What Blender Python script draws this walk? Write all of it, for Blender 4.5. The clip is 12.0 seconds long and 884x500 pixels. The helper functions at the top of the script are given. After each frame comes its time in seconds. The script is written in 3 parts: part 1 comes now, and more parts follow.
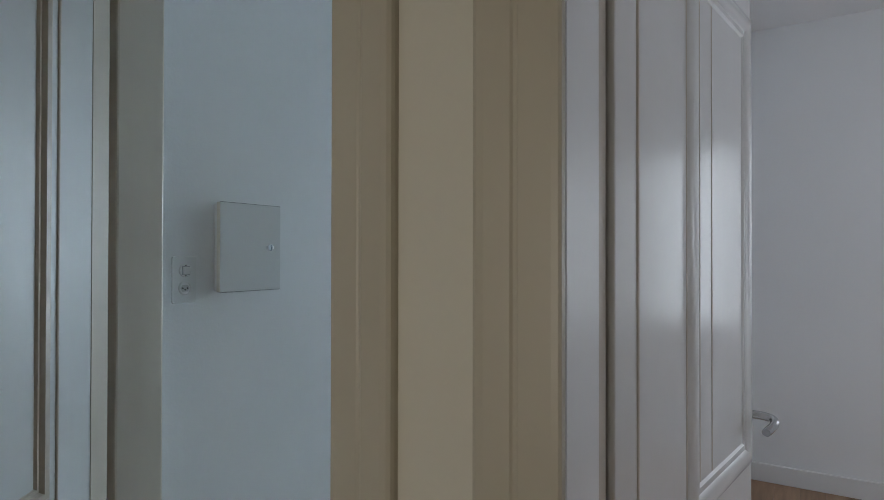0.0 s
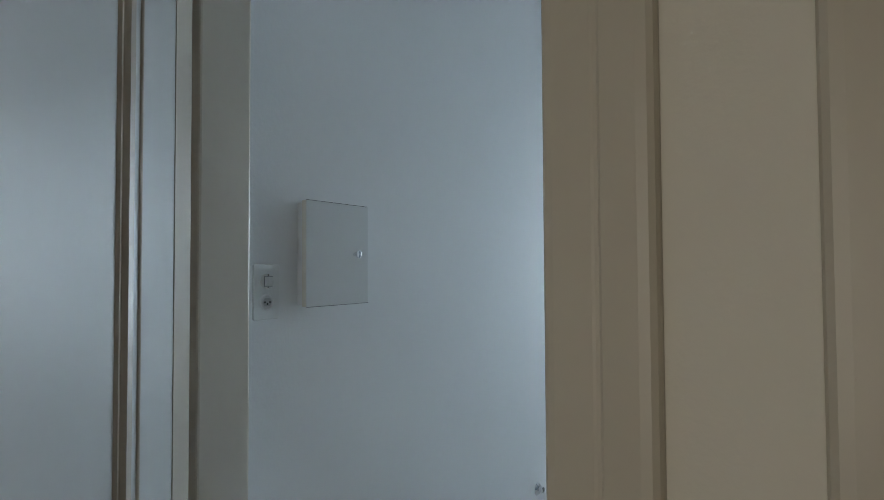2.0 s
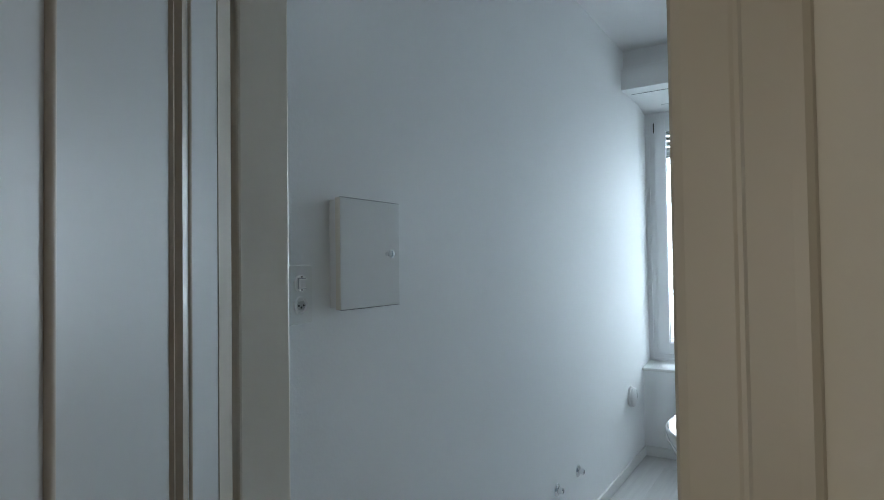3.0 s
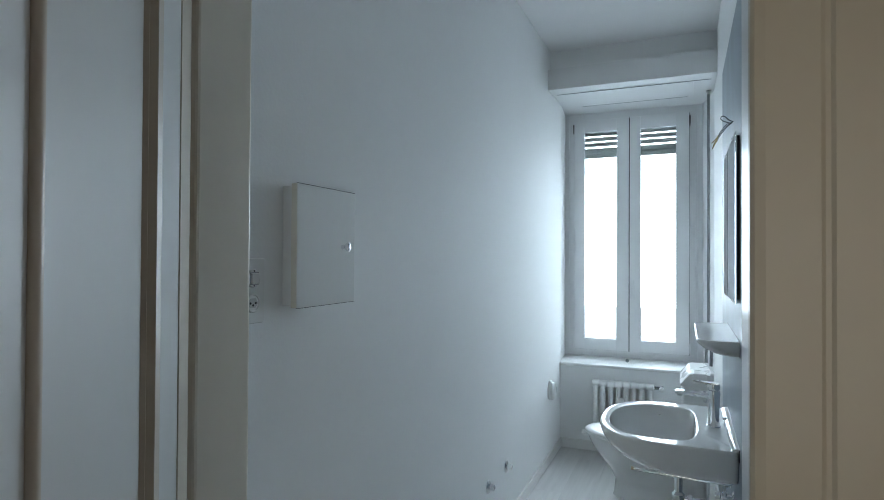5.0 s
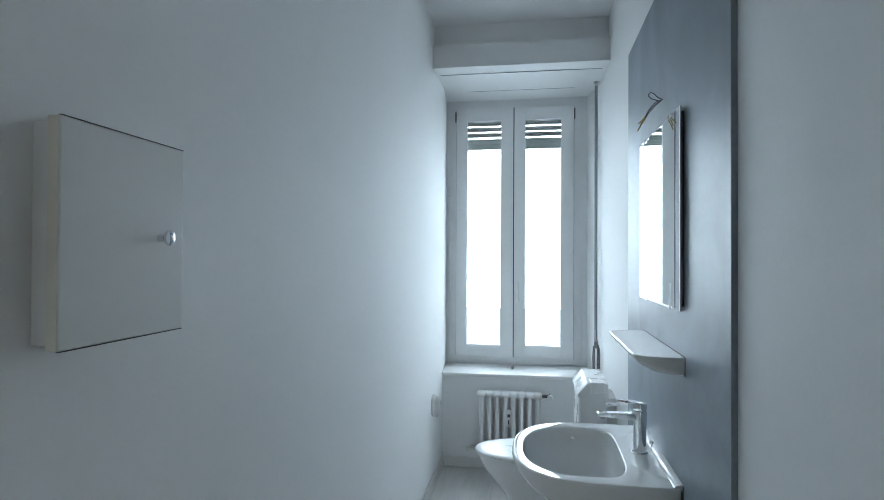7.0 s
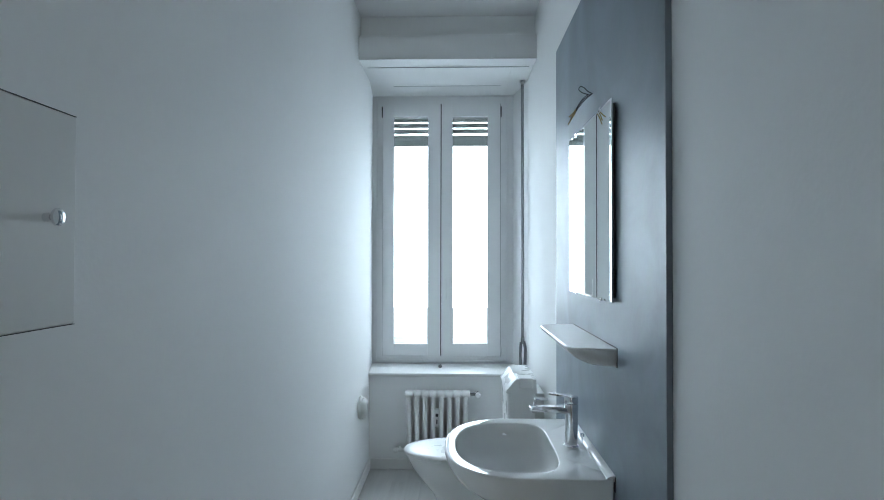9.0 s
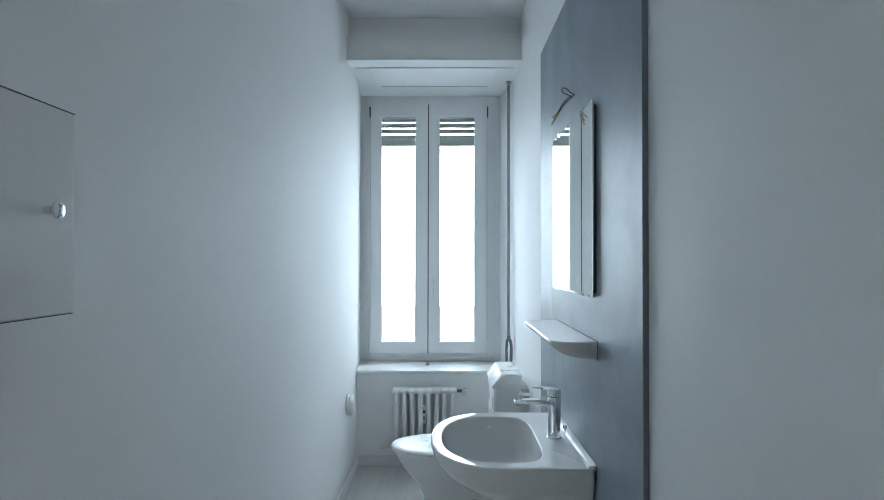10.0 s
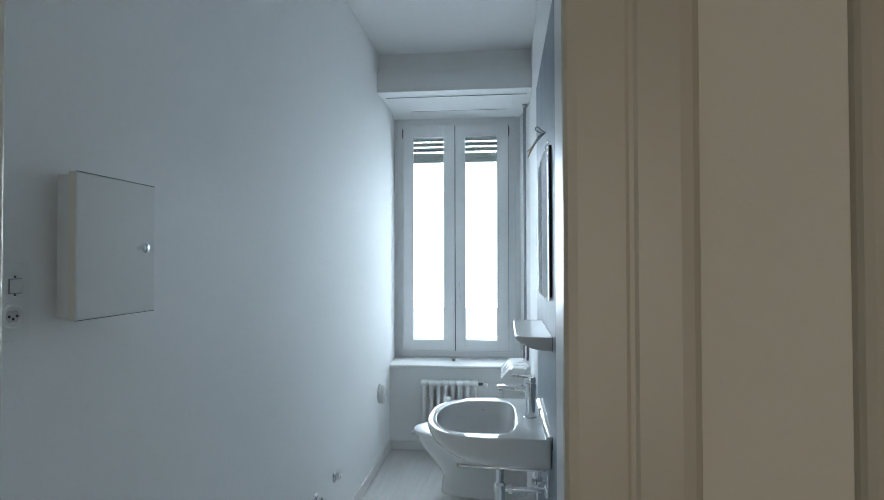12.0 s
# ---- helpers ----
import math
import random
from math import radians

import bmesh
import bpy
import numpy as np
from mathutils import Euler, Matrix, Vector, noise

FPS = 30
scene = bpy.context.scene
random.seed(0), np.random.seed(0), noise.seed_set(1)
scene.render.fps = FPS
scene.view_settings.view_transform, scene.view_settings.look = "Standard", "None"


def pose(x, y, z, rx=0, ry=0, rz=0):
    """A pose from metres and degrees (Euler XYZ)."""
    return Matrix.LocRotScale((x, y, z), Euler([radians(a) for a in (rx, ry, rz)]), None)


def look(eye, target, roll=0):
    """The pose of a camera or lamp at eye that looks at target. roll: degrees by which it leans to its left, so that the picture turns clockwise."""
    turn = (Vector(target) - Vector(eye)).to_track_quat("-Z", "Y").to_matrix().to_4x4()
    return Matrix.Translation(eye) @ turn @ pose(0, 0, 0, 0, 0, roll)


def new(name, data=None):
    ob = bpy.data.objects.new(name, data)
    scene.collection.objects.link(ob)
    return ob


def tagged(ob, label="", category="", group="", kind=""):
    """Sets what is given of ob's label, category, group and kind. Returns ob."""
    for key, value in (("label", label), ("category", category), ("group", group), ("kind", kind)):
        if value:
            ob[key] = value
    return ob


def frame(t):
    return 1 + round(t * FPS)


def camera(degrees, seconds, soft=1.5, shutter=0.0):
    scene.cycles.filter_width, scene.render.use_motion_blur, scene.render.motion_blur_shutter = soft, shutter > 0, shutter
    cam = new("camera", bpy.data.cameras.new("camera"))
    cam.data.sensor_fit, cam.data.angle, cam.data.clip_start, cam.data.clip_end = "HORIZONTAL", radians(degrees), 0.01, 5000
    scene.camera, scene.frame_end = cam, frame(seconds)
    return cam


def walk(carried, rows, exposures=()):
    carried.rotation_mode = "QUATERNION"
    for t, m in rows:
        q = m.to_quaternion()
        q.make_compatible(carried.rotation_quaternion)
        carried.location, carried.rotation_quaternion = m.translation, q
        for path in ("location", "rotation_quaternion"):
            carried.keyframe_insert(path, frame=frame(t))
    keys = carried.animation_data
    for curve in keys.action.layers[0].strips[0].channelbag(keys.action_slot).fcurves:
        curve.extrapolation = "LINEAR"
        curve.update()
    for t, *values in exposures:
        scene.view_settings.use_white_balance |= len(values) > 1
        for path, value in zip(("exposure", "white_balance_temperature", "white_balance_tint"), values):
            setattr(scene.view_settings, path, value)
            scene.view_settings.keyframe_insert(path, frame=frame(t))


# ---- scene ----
cam = camera(75.4, 12.0, soft=0.75)
PATH = [
    (0, (1.709, -0.678, 1.517), (0.646, 1.016, 1.533), 0.1),
    (0.5, (1.629, -0.709, 1.509), (0.527, 0.96, 1.543), 0.1),
    (1, (1.538, -0.717, 1.508), (0.423, 0.943, 1.547), 0.0),
    (1.5, (1.427, -0.66, 1.507), (0.31, 0.998, 1.554), -0.2),
    (2, (1.287, -0.577, 1.498), (0.167, 1.079, 1.56), -0.3),
    (2.5, (1.194, -0.552, 1.51), (0.085, 1.112, 1.562), -0.7),
    (4.3, (0.98, -0.77, 1.511), (0.057, 1.004, 1.546), 0.3),
    (4.5, (0.965, -0.733, 1.512), (0.08, 1.06, 1.542), 0.4),
    (5, (0.928, -0.589, 1.516), (0.144, 1.251, 1.539), 0.3),
    (5.5, (0.906, -0.481, 1.511), (0.211, 1.394, 1.536), 0.3),
    (6, (0.839, -0.356, 1.505), (0.233, 1.55, 1.53), 0.3),
    (6.5, (0.733, -0.201, 1.517), (0.275, 1.745, 1.539), 0.4),
    (7, (0.662, -0.093, 1.513), (0.341, 1.881, 1.537), 0.3),
    (9, (0.627, -0.02, 1.485), (0.572, 1.979, 1.515), 0.1),
    (9.5, (0.637, -0.032, 1.476), (0.609, 1.968, 1.507), 0.1),
    (10, (0.634, -0.066, 1.472), (0.621, 1.933, 1.503), 0.1),
    (10.5, (0.648, -0.115, 1.478), (0.643, 1.884, 1.511), 0.1),
    (11, (0.737, -0.205, 1.494), (0.733, 1.794, 1.529), -0.0),
    (11.5, (0.87, -0.365, 1.51), (0.832, 1.635, 1.542), -0.2),
    (12, (0.929, -0.524, 1.509), (0.708, 1.463, 1.547), -0.1),
]
walk(cam, [(t, look(eye, target, roll)) for t, eye, target, roll in PATH], [(0, 0.32), (1.5, 0.24), (2.7, 0.17), (4.3, 0.18), (7.0, 0.17), (9.0, 0.13), (12.0, 0.18)])

# ---- world and light ----
world = bpy.data.worlds.new("overcast_sky")
scene.world = world
world.use_nodes = True
_bg = world.node_tree.nodes["Background"]
_sky = world.node_tree.nodes.new("ShaderNodeTexSky")
_sky.sky_type, _sky.sun_disc = "NISHITA", False
_sky.sun_elevation, _sky.sun_rotation = radians(40), radians(200)
world.node_tree.links.new(_sky.outputs["Color"], _bg.inputs["Color"])
_bg.inputs["Strength"].default_value = 0.12


def area(name, m, size, size_y, power, colour):
    d = bpy.data.lights.new(name, "AREA")
    d.shape, d.size, d.size_y, d.energy, d.color = "RECTANGLE", size, size_y, power, colour
    ob = new(name, d)
    ob.matrix_world = m
    return ob


# daylight of the overcast sky in the bathroom window
_day = area("window_daylight", look((0.5, 5.15, 2.0), (0.5, 2.0, 0.85)), 1.3, 2.1, 50, (0.69, 0.86, 1.0))
_day.data.spread = radians(120)
# daylight in the next room's north window, known by its reflection in the door
area("room_window_daylight", look((3.15, 4.08, 1.7), (3.15, 0, 1.45)), 0.8, 1.42, 5, (0.79, 0.86, 1.0))
# fill for the next room, in a made-up window of its east wall
area("room_fill_light", look((5.32, 2.0, 1.65), (0, 2.3, 1.4)), 1.4, 1.6, 21, (0.79, 0.86, 1.0))
# warm hall fill lamp, no source seen, in an added doorway of the south wall
area("hall_fill_light", look((1.2, -1.77, 1.4), (0.9, 0, 1.55)), 0.8, 1.3, 6.2, (1.0, 0.945, 0.82))


# ---- materials ----
def mat(name, colour, rough=0.5, metal=0.0, vary=0.06, scale=6.0, bump=0.0, bump_scale=60.0, coat=0.0, vary2=0.03, scale2=45.0):
    m = bpy.data.materials.new(name)
    m.use_nodes = True
    nt = m.node_tree
    n, link = nt.nodes, nt.links.new
    b = n["Principled BSDF"]
    b.inputs["Roughness"].default_value, b.inputs["Metallic"].default_value = rough, metal
    b.inputs["Coat Weight"].default_value = coat
    tc = n.new("ShaderNodeTexCoord")
    na, nb = n.new("ShaderNodeTexNoise"), n.new("ShaderNodeTexNoise")
    na.inputs["Scale"].default_value, na.inputs["Detail"].default_value = scale, 6
    nb.inputs["Scale"].default_value, nb.inputs["Detail"].default_value = scale2, 4
    link(tc.outputs["Object"], na.inputs["Vector"])
    link(tc.outputs["Object"], nb.inputs["Vector"])
    ma, mb = n.new("ShaderNodeMixRGB"), n.new("ShaderNodeMixRGB")
    dark = [c * (1 - vary) for c in colour]
    light = [min(1, c * (1 + vary)) for c in colour]
    ma.inputs[1].default_value, ma.inputs[2].default_value = (*dark, 1), (*light, 1)
    link(na.outputs["Fac"], ma.inputs[0])
    mb.blend_type = "MULTIPLY"
    mb.inputs[0].default_value = min(1, vary2 * 6)
    link(ma.outputs[0], mb.inputs[1])
    link(nb.outputs["Fac"], mb.inputs[2])
    mb2 = n.new("ShaderNodeMixRGB")
    mb2.inputs[0].default_value = vary2
    link(ma.outputs[0], mb2.inputs[1])
    link(nb.outputs["Color"], mb2.inputs[2])
    n.remove(mb)
    link(mb2.outputs[0], b.inputs["Base Color"])
    r = n.new("ShaderNodeMapRange")
    r.inputs["To Min"].default_value, r.inputs["To Max"].default_value = max(0.02, rough * 0.85), min(1, rough * 1.15)
    link(na.outputs["Fac"], r.inputs["Value"])
    link(r.outputs[0], b.inputs["Roughness"])
    if bump:
        nc = n.new("ShaderNodeTexNoise")
        nc.inputs["Scale"].default_value, nc.inputs["Detail"].default_value = bump_scale, 5
        link(tc.outputs["Object"], nc.inputs["Vector"])
        bp = n.new("ShaderNodeBump")
        bp.inputs["Strength"].default_value, bp.inputs["Distance"].default_value = bump, 0.004
        link(nc.outputs["Fac"], bp.inputs["Height"])
        link(bp.outputs["Normal"], b.inputs["Normal"])
    return m


wall_white = mat("white_wall_paint", (0.89, 0.9, 0.9), 0.72, vary=0.02, scale=2.5, bump=0.12, bump_scale=90)
wall_cream = mat("cream_wall_paint", (0.69, 0.655, 0.57), 0.7, vary=0.03, scale=2.0, bump=0.15, bump_scale=90)
ceil_white = mat("ceiling_paint", (0.87, 0.87, 0.87), 0.85, vary=0.02, bump=0.1)
trim_white = mat("white_enamel", (0.82, 0.82, 0.81), 0.3, vary=0.02, scale=4, bump=0.05, bump_scale=25)
trim_tan = mat("tan_enamel", (0.56, 0.5, 0.42), 0.32, vary=0.05, scale=5, bump=0.05, bump_scale=25)
trim_cream = mat("cream_enamel", (0.51, 0.465, 0.38), 0.38, vary=0.04, scale=3, bump=0.06, bump_scale=25)
door_brown = mat("beige_brown_door_paint", (0.42, 0.29, 0.2), 0.45, vary=0.07, scale=3, bump=0.08, bump_scale=30)
pvc_white = mat("white_window_plastic", (0.86, 0.87, 0.88), 0.35, vary=0.015)
ceramic = mat("white_glazed_ceramic", (0.84, 0.84, 0.83), 0.05, vary=0.01)
plastic_white = mat("white_plastic", (0.82, 0.82, 0.81), 0.28, vary=0.01)
rad_white = mat("radiator_enamel", (0.86, 0.86, 0.85), 0.35, vary=0.02, bump=0.05)
chrome = mat("chrome", (0.82, 0.83, 0.85), 0.08, 1.0, vary=0.02)
steel = mat("satin_metal", (0.6, 0.6, 0.6), 0.3, 1.0, vary=0.05)
brass = mat("worn_brass", (0.62, 0.47, 0.32), 0.3, 1.0, vary=0.1, scale=30)
dark_metal = mat("dark_hinge_metal", (0.2, 0.14, 0.11), 0.5, 0.6, vary=0.15, scale=40)
grey_metal = mat("grey_rod", (0.3, 0.32, 0.33), 0.4, 0.3, vary=0.05)
black_gap = mat("dark_rubber", (0.03, 0.03, 0.035), 0.7, vary=0.1)
dark_plastic = mat("dark_plastic", (0.06, 0.06, 0.065), 0.5, vary=0.1)
wire_black = mat("black_wire", (0.025, 0.025, 0.03), 0.5, vary=0.1)
wire_gold = mat("yellow_wire", (0.42, 0.3, 0.1), 0.45, vary=0.1)
# chrome with the dark reflections put into its base colour
dark_chrome = mat("darkened_chrome", (0.22, 0.23, 0.24), 0.22, 1.0, vary=0.12, scale=30)
shutter_grey = mat("shutter_slat_grey", (0.2, 0.22, 0.205), 0.5, vary=0.04)
outside_pale = mat("grey_stone", (0.4, 0.41, 0.42), 0.8, vary=0.04, bump=0.1)
soffit_white = mat("matt_white_board_paint", (0.84, 0.85, 0.85), 0.62, vary=0.02, scale=4, bump=0.06, bump_scale=30)
door_white = mat("worn_door_enamel", (0.59, 0.595, 0.59), 0.4, vary=0.04, scale=3, bump=0.05, bump_scale=14)
earth = mat("asphalt", (0.06, 0.06, 0.06), 0.9, vary=0.2, scale=2)


def panel_material():
    """Blue-grey trowelled plaster, with smeared paler clouds."""
    m = mat("blue_grey_plaster", (0.25, 0.3, 0.345), 0.45, vary=0.6, scale=2.2, bump=0.12, bump_scale=14, vary2=0.04, scale2=12)
    nt = m.node_tree
    for node in nt.nodes:
        if node.type == "TEX_NOISE":
            node.inputs["Distortion"].default_value = 1.2
    return m


plaster_grey = panel_material()


def wood_material(name, colour, spread):
    m = bpy.data.materials.new(name)
    m.use_nodes = True
    nt = m.node_tree
    n, link = nt.nodes, nt.links.new
    b = n["Principled BSDF"]
    b.inputs["Roughness"].default_value = 0.42
    tc, mp, info = n.new("ShaderNodeTexCoord"), n.new("ShaderNodeMapping"), n.new("ShaderNodeObjectInfo")
    mp.inputs["Scale"].default_value = (22, 1.6, 1)
    no = n.new("ShaderNodeTexNoise")
    no.noise_dimensions = "4D"
    no.inputs["Scale"].default_value, no.inputs["Detail"].default_value = 1.6, 8
    link(tc.outputs["Object"], mp.inputs["Vector"])
    link(mp.outputs[0], no.inputs["Vector"])
    mul = n.new("ShaderNodeMath")
    mul.operation = "MULTIPLY"
    mul.inputs[1].default_value = 20
    link(info.outputs["Random"], mul.inputs[0])
    link(mul.outputs[0], no.inputs["W"])
    cr = n.new("ShaderNodeValToRGB")
    cr.color_ramp.elements[0].position, cr.color_ramp.elements[1].position = 0.3, 0.7
    cr.color_ramp.elements[0].color = (*[c * (1 - spread) for c in colour], 1)
    cr.color_ramp.elements[1].color = (*[min(1, c * (1 + spread)) for c in colour], 1)
    link(no.outputs["Fac"], cr.inputs[0])
    hv = n.new("ShaderNodeHueSaturation")
    mr = n.new("ShaderNodeMapRange")
    mr.inputs["To Min"].default_value, mr.inputs["To Max"].default_value = 0.9, 1.08
    link(info.outputs["Random"], mr.inputs["Value"])
    link(mr.outputs[0], hv.inputs["Value"])
    link(cr.outputs[0], hv.inputs["Color"])
    link(hv.outputs[0], b.inputs["Base Color"])
    bp = n.new("ShaderNodeBump")
    bp.inputs["Strength"].default_value, bp.inputs["Distance"].default_value = 0.1, 0.002
    link(no.outputs["Fac"], bp.inputs["Height"])
    link(bp.outputs[0], b.inputs["Normal"])
    return m


lining_beige = mat("greyish_beige_paint", (0.8, 0.75, 0.66), 0.35, vary=0.05, scale=3, bump=0.08, bump_scale=20)
handle_steel = mat("worn_handle_steel", (0.5, 0.5, 0.51), 0.14, 1.0, vary=0.05)
gloss_white = mat("gloss_white_paint", (0.72, 0.71, 0.69), 0.21, vary=0.04, bump=0.05, bump_scale=9)
laminate = wood_material("pale_grey_laminate", (0.61, 0.6, 0.585), 0.07)
parquet = wood_material("brown_oak_floor", (0.36, 0.22, 0.13), 0.22)

mirror_glass = bpy.data.materials.new("mirror_silver")
mirror_glass.use_nodes = True
_b = mirror_glass.node_tree.nodes["Principled BSDF"]
_b.inputs["Base Color"].default_value = (0.9, 0.93, 0.93, 1)
_b.inputs["Metallic"].default_value, _b.inputs["Roughness"].default_value = 1.0, 0.015

clear_glass = bpy.data.materials.new("window_glass")
clear_glass.use_nodes = True
_b = clear_glass.node_tree.nodes["Principled BSDF"]
_b.inputs["Base Color"].default_value = (0.97, 0.99, 0.99, 1)
_b.inputs["Transmission Weight"].default_value, _b.inputs["Roughness"].default_value, _b.inputs["IOR"].default_value = 1.0, 0.0, 1.45


# ---- mesh helpers ----
def mesh_object(name, bm, material, smooth=None):
    me = bpy.data.meshes.new(name)
    bmesh.ops.recalc_face_normals(bm, faces=bm.faces)
    if smooth is not None:
        for f in bm.faces:
            f.smooth = True
        for e in bm.edges:
            if len(e.link_faces) == 2 and e.calc_face_angle(0) > radians(smooth):
                e.smooth = False
    bm.to_mesh(me)
    bm.free()
    me.materials.append(material)
    return new(name, me)


def part(name, bm, material, parent, label="", smooth=None):
    ob = mesh_object(name, bm, material, smooth)
    ob.parent = parent
    return tagged(ob, label)


def thing(name, m, label, category, group="", kind=""):
    ob = new(name)
    ob.empty_display_size = 0.1
    ob.matrix_world = m
    return tagged(ob, label, category, group, kind)


def box(x0, x1, y0, y1, z0, z1, bevel=0.0, bm=None, segments=1):
    own = bm is None
    b = bmesh.new()
    r = bmesh.ops.create_cube(b, size=1)
    for v in r["verts"]:
        v.co = Vector(((x0 + x1) / 2 + v.co.x * (x1 - x0), (y0 + y1) / 2 + v.co.y * (y1 - y0), (z0 + z1) / 2 + v.co.z * (z1 - z0)))
    if bevel:
        bmesh.ops.bevel(b, geom=list(b.edges), offset=bevel, segments=segments, affect="EDGES", profile=0.5)
    if own:
        return b
    join(bm, b)
    return bm


def join(bm, other):
    me = bpy.data.meshes.new("tmp")
    other.to_mesh(me)
    other.free()
    bm.from_mesh(me)
    bpy.data.meshes.remove(me)
    return bm


def moved(bm, m):
    bmesh.ops.transform(bm, matrix=m, verts=bm.verts)
    return bm


def prism(outline, z0, z1, bevel=0.0, segments=2):
    """A flat outline in x and y, drawn out from z0 to z1."""
    bm = bmesh.new()
    lo = [bm.verts.new((x, y, z0)) for x, y in outline]
    hi = [bm.verts.new((x, y, z1)) for x, y in outline]
    bm.faces.new(lo[::-1])
    bm.faces.new(hi)
    k = len(outline)
    for i in range(k):
        bm.faces.new((lo[i], lo[(i + 1) % k], hi[(i + 1) % k], hi[i]))
    if bevel:
        rim = [e for e in bm.edges if abs(e.verts[0].co.z - e.verts[1].co.z) < 1e-6]
        bmesh.ops.bevel(bm, geom=rim, offset=bevel, segments=segments, affect="EDGES", profile=0.5)
    return bm


def loft(rings, cap_first=True, cap_last=True):
    bm = bmesh.new()
    vs = [[bm.verts.new(p) for p in r] for r in rings]
    k = len(rings[0])
    for a, b in zip(vs, vs[1:]):
        for i in range(k):
            bm.faces.new((a[i], a[(i + 1) % k], b[(i + 1) % k], b[i]))
    if cap_first:
        bm.faces.new(vs[0][::-1])
    if cap_last:
        bm.faces.new(vs[-1])
    return bm


def lathe(profile, n=24):
    """Turned shape: (radius, height) pairs round z."""
    rings = [[(max(r, 1e-4) * math.cos(2 * math.pi * i / n), max(r, 1e-4) * math.sin(2 * math.pi * i / n), z) for i in range(n)] for r, z in profile]
    return loft(rings)


def smooth_path(points, steps=6):
    """A Catmull-Rom curve through the points."""
    p = [Vector(q) for q in points]
    p = [2 * p[0] - p[1], *p, 2 * p[-1] - p[-2]]
    out = []
    for i in range(1, len(p) - 2):
        for s in range(steps):
            t = s / steps
            a, b, c, d = p[i - 1], p[i], p[i + 1], p[i + 2]
            out.append(0.5 * (2 * b + (c - a) * t + (2 * a - 5 * b + 4 * c - d) * t * t + (3 * b - a - 3 * c + d) * t ** 3))
    out.append(p[-2])
    return out


def tube(points, radius, n=10, radii=None):
    pts = [Vector(q) for q in points]
    rings, up = [], None
    for i, q in enumerate(pts):
        d = (pts[min(i + 1, len(pts) - 1)] - pts[max(i - 1, 0)]).normalized()
        if up is None:
            up = d.orthogonal().normalized()
        up = (up - d * up.dot(d)).normalized()
        side = d.cross(up)
        r = radii[i] if radii else radius
        rings.append([q + r * (up * math.cos(2 * math.pi * k / n) + side * math.sin(2 * math.pi * k / n)) for k in range(n)])
    return loft(rings)


def rounded(w, h, r, n=6, cx=0.0, cy=0.0):
    out = []
    for sx, sy, a0 in ((1, 1, 0), (-1, 1, 90), (-1, -1, 180), (1, -1, 270)):
        for i in range(n + 1):
            a = radians(a0 + 90 * i / n)
            out.append((cx + sx * (w / 2 - r) + r * math.cos(a), cy + sy * (h / 2 - r) + r * math.sin(a)))
    return out


def structure(name, bm, material, label, category, smooth=None):
    return tagged(mesh_object(name, bm, material, smooth), label, category, kind="structure")


# ---- the shell ----
CEIL = 3.04
HALL_Y, BATH_Y, FAR_Y = 0.105, 0.31, 4.03
RIGHT_X = 1.12
DOOR_H = 2.36

# wall between the hall and the rooms, with two doorways
bm = bmesh.new()
for x0, x1, z0 in ((-0.366, 0.08, 0), (0.08, 1.03, DOOR_H), (1.03, 1.395, 0), (1.395, 2.35, DOOR_H), (2.35, 3.2, 0)):
    box(x0, x1, HALL_Y + 0.01, BATH_Y, z0, CEIL, bm=bm)
wall_hall = structure("wall_north", bm, wall_white, "white painted wall between hall and rooms", "wall")
bm = bmesh.new()
for x0, x1, z0 in ((-0.366, 0.08, 0), (0.08, 1.03, DOOR_H), (1.03, 1.395, 0), (1.395, 2.35, DOOR_H), (2.35, 3.2, 0)):
    box(x0, x1, HALL_Y, HALL_Y + 0.01, z0, CEIL, bm=bm)
structure("wall_hall", bm, wall_cream, "cream painted plaster of the hall wall", "wall")

structure("wall_bath_west", join(box(-0.2, 0.0, BATH_Y, FAR_Y, 0, CEIL), prism([(-0.2, FAR_Y), (0.0, FAR_Y), (-0.035, 4.4), (-0.035, 4.8), (-0.2, 4.8)], 0, CEIL)), wall_white, "plain white painted bathroom wall", "wall")
structure("wall_bath_east", box(RIGHT_X, RIGHT_X + 0.16, BATH_Y, FAR_Y, 0, CEIL), wall_white, "white painted partition wall of the bathroom", "wall")

# outer wall with the window niche, splayed on one side
bm = prism([(0.0, FAR_Y), (1.28, FAR_Y), (1.28, 4.8), (-0.035, 4.8), (-0.035, 4.4)], 0, 0.655)
join(bm, prism([(0.0, FAR_Y), (1.28, FAR_Y), (1.28, 4.8), (-0.035, 4.8), (-0.035, 4.4)], 2.775, CEIL))
join(bm, prism([(RIGHT_X, FAR_Y), (1.28, FAR_Y), (1.28, 4.8), (1.055, 4.8), (1.055, 4.4)], 0.655, 2.775))
structure("wall_outer", bm, wall_white, "white outer wall with a deep window niche", "wall")

# the hall and the next room
structure("wall_hall_west", join(box(-0.52, -0.366, -0.76, HALL_Y, 2.34, CEIL), join(box(-0.52, -0.366, -1.75, -0.76, 0, CEIL), box(-0.52, -0.366, 0.22, BATH_Y, 0, CEIL))), wall_cream, "cream hall wall with a doorway", "wall")
# unseen doorway and recess, added to hold the hall's fill lamp
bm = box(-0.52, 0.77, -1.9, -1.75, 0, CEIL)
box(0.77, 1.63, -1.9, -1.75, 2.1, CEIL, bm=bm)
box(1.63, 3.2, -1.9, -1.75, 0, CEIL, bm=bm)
structure("wall_hall_south", bm, wall_cream, "cream painted hall wall, unseen, with a doorway added for light", "wall")
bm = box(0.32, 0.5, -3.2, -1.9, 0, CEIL)
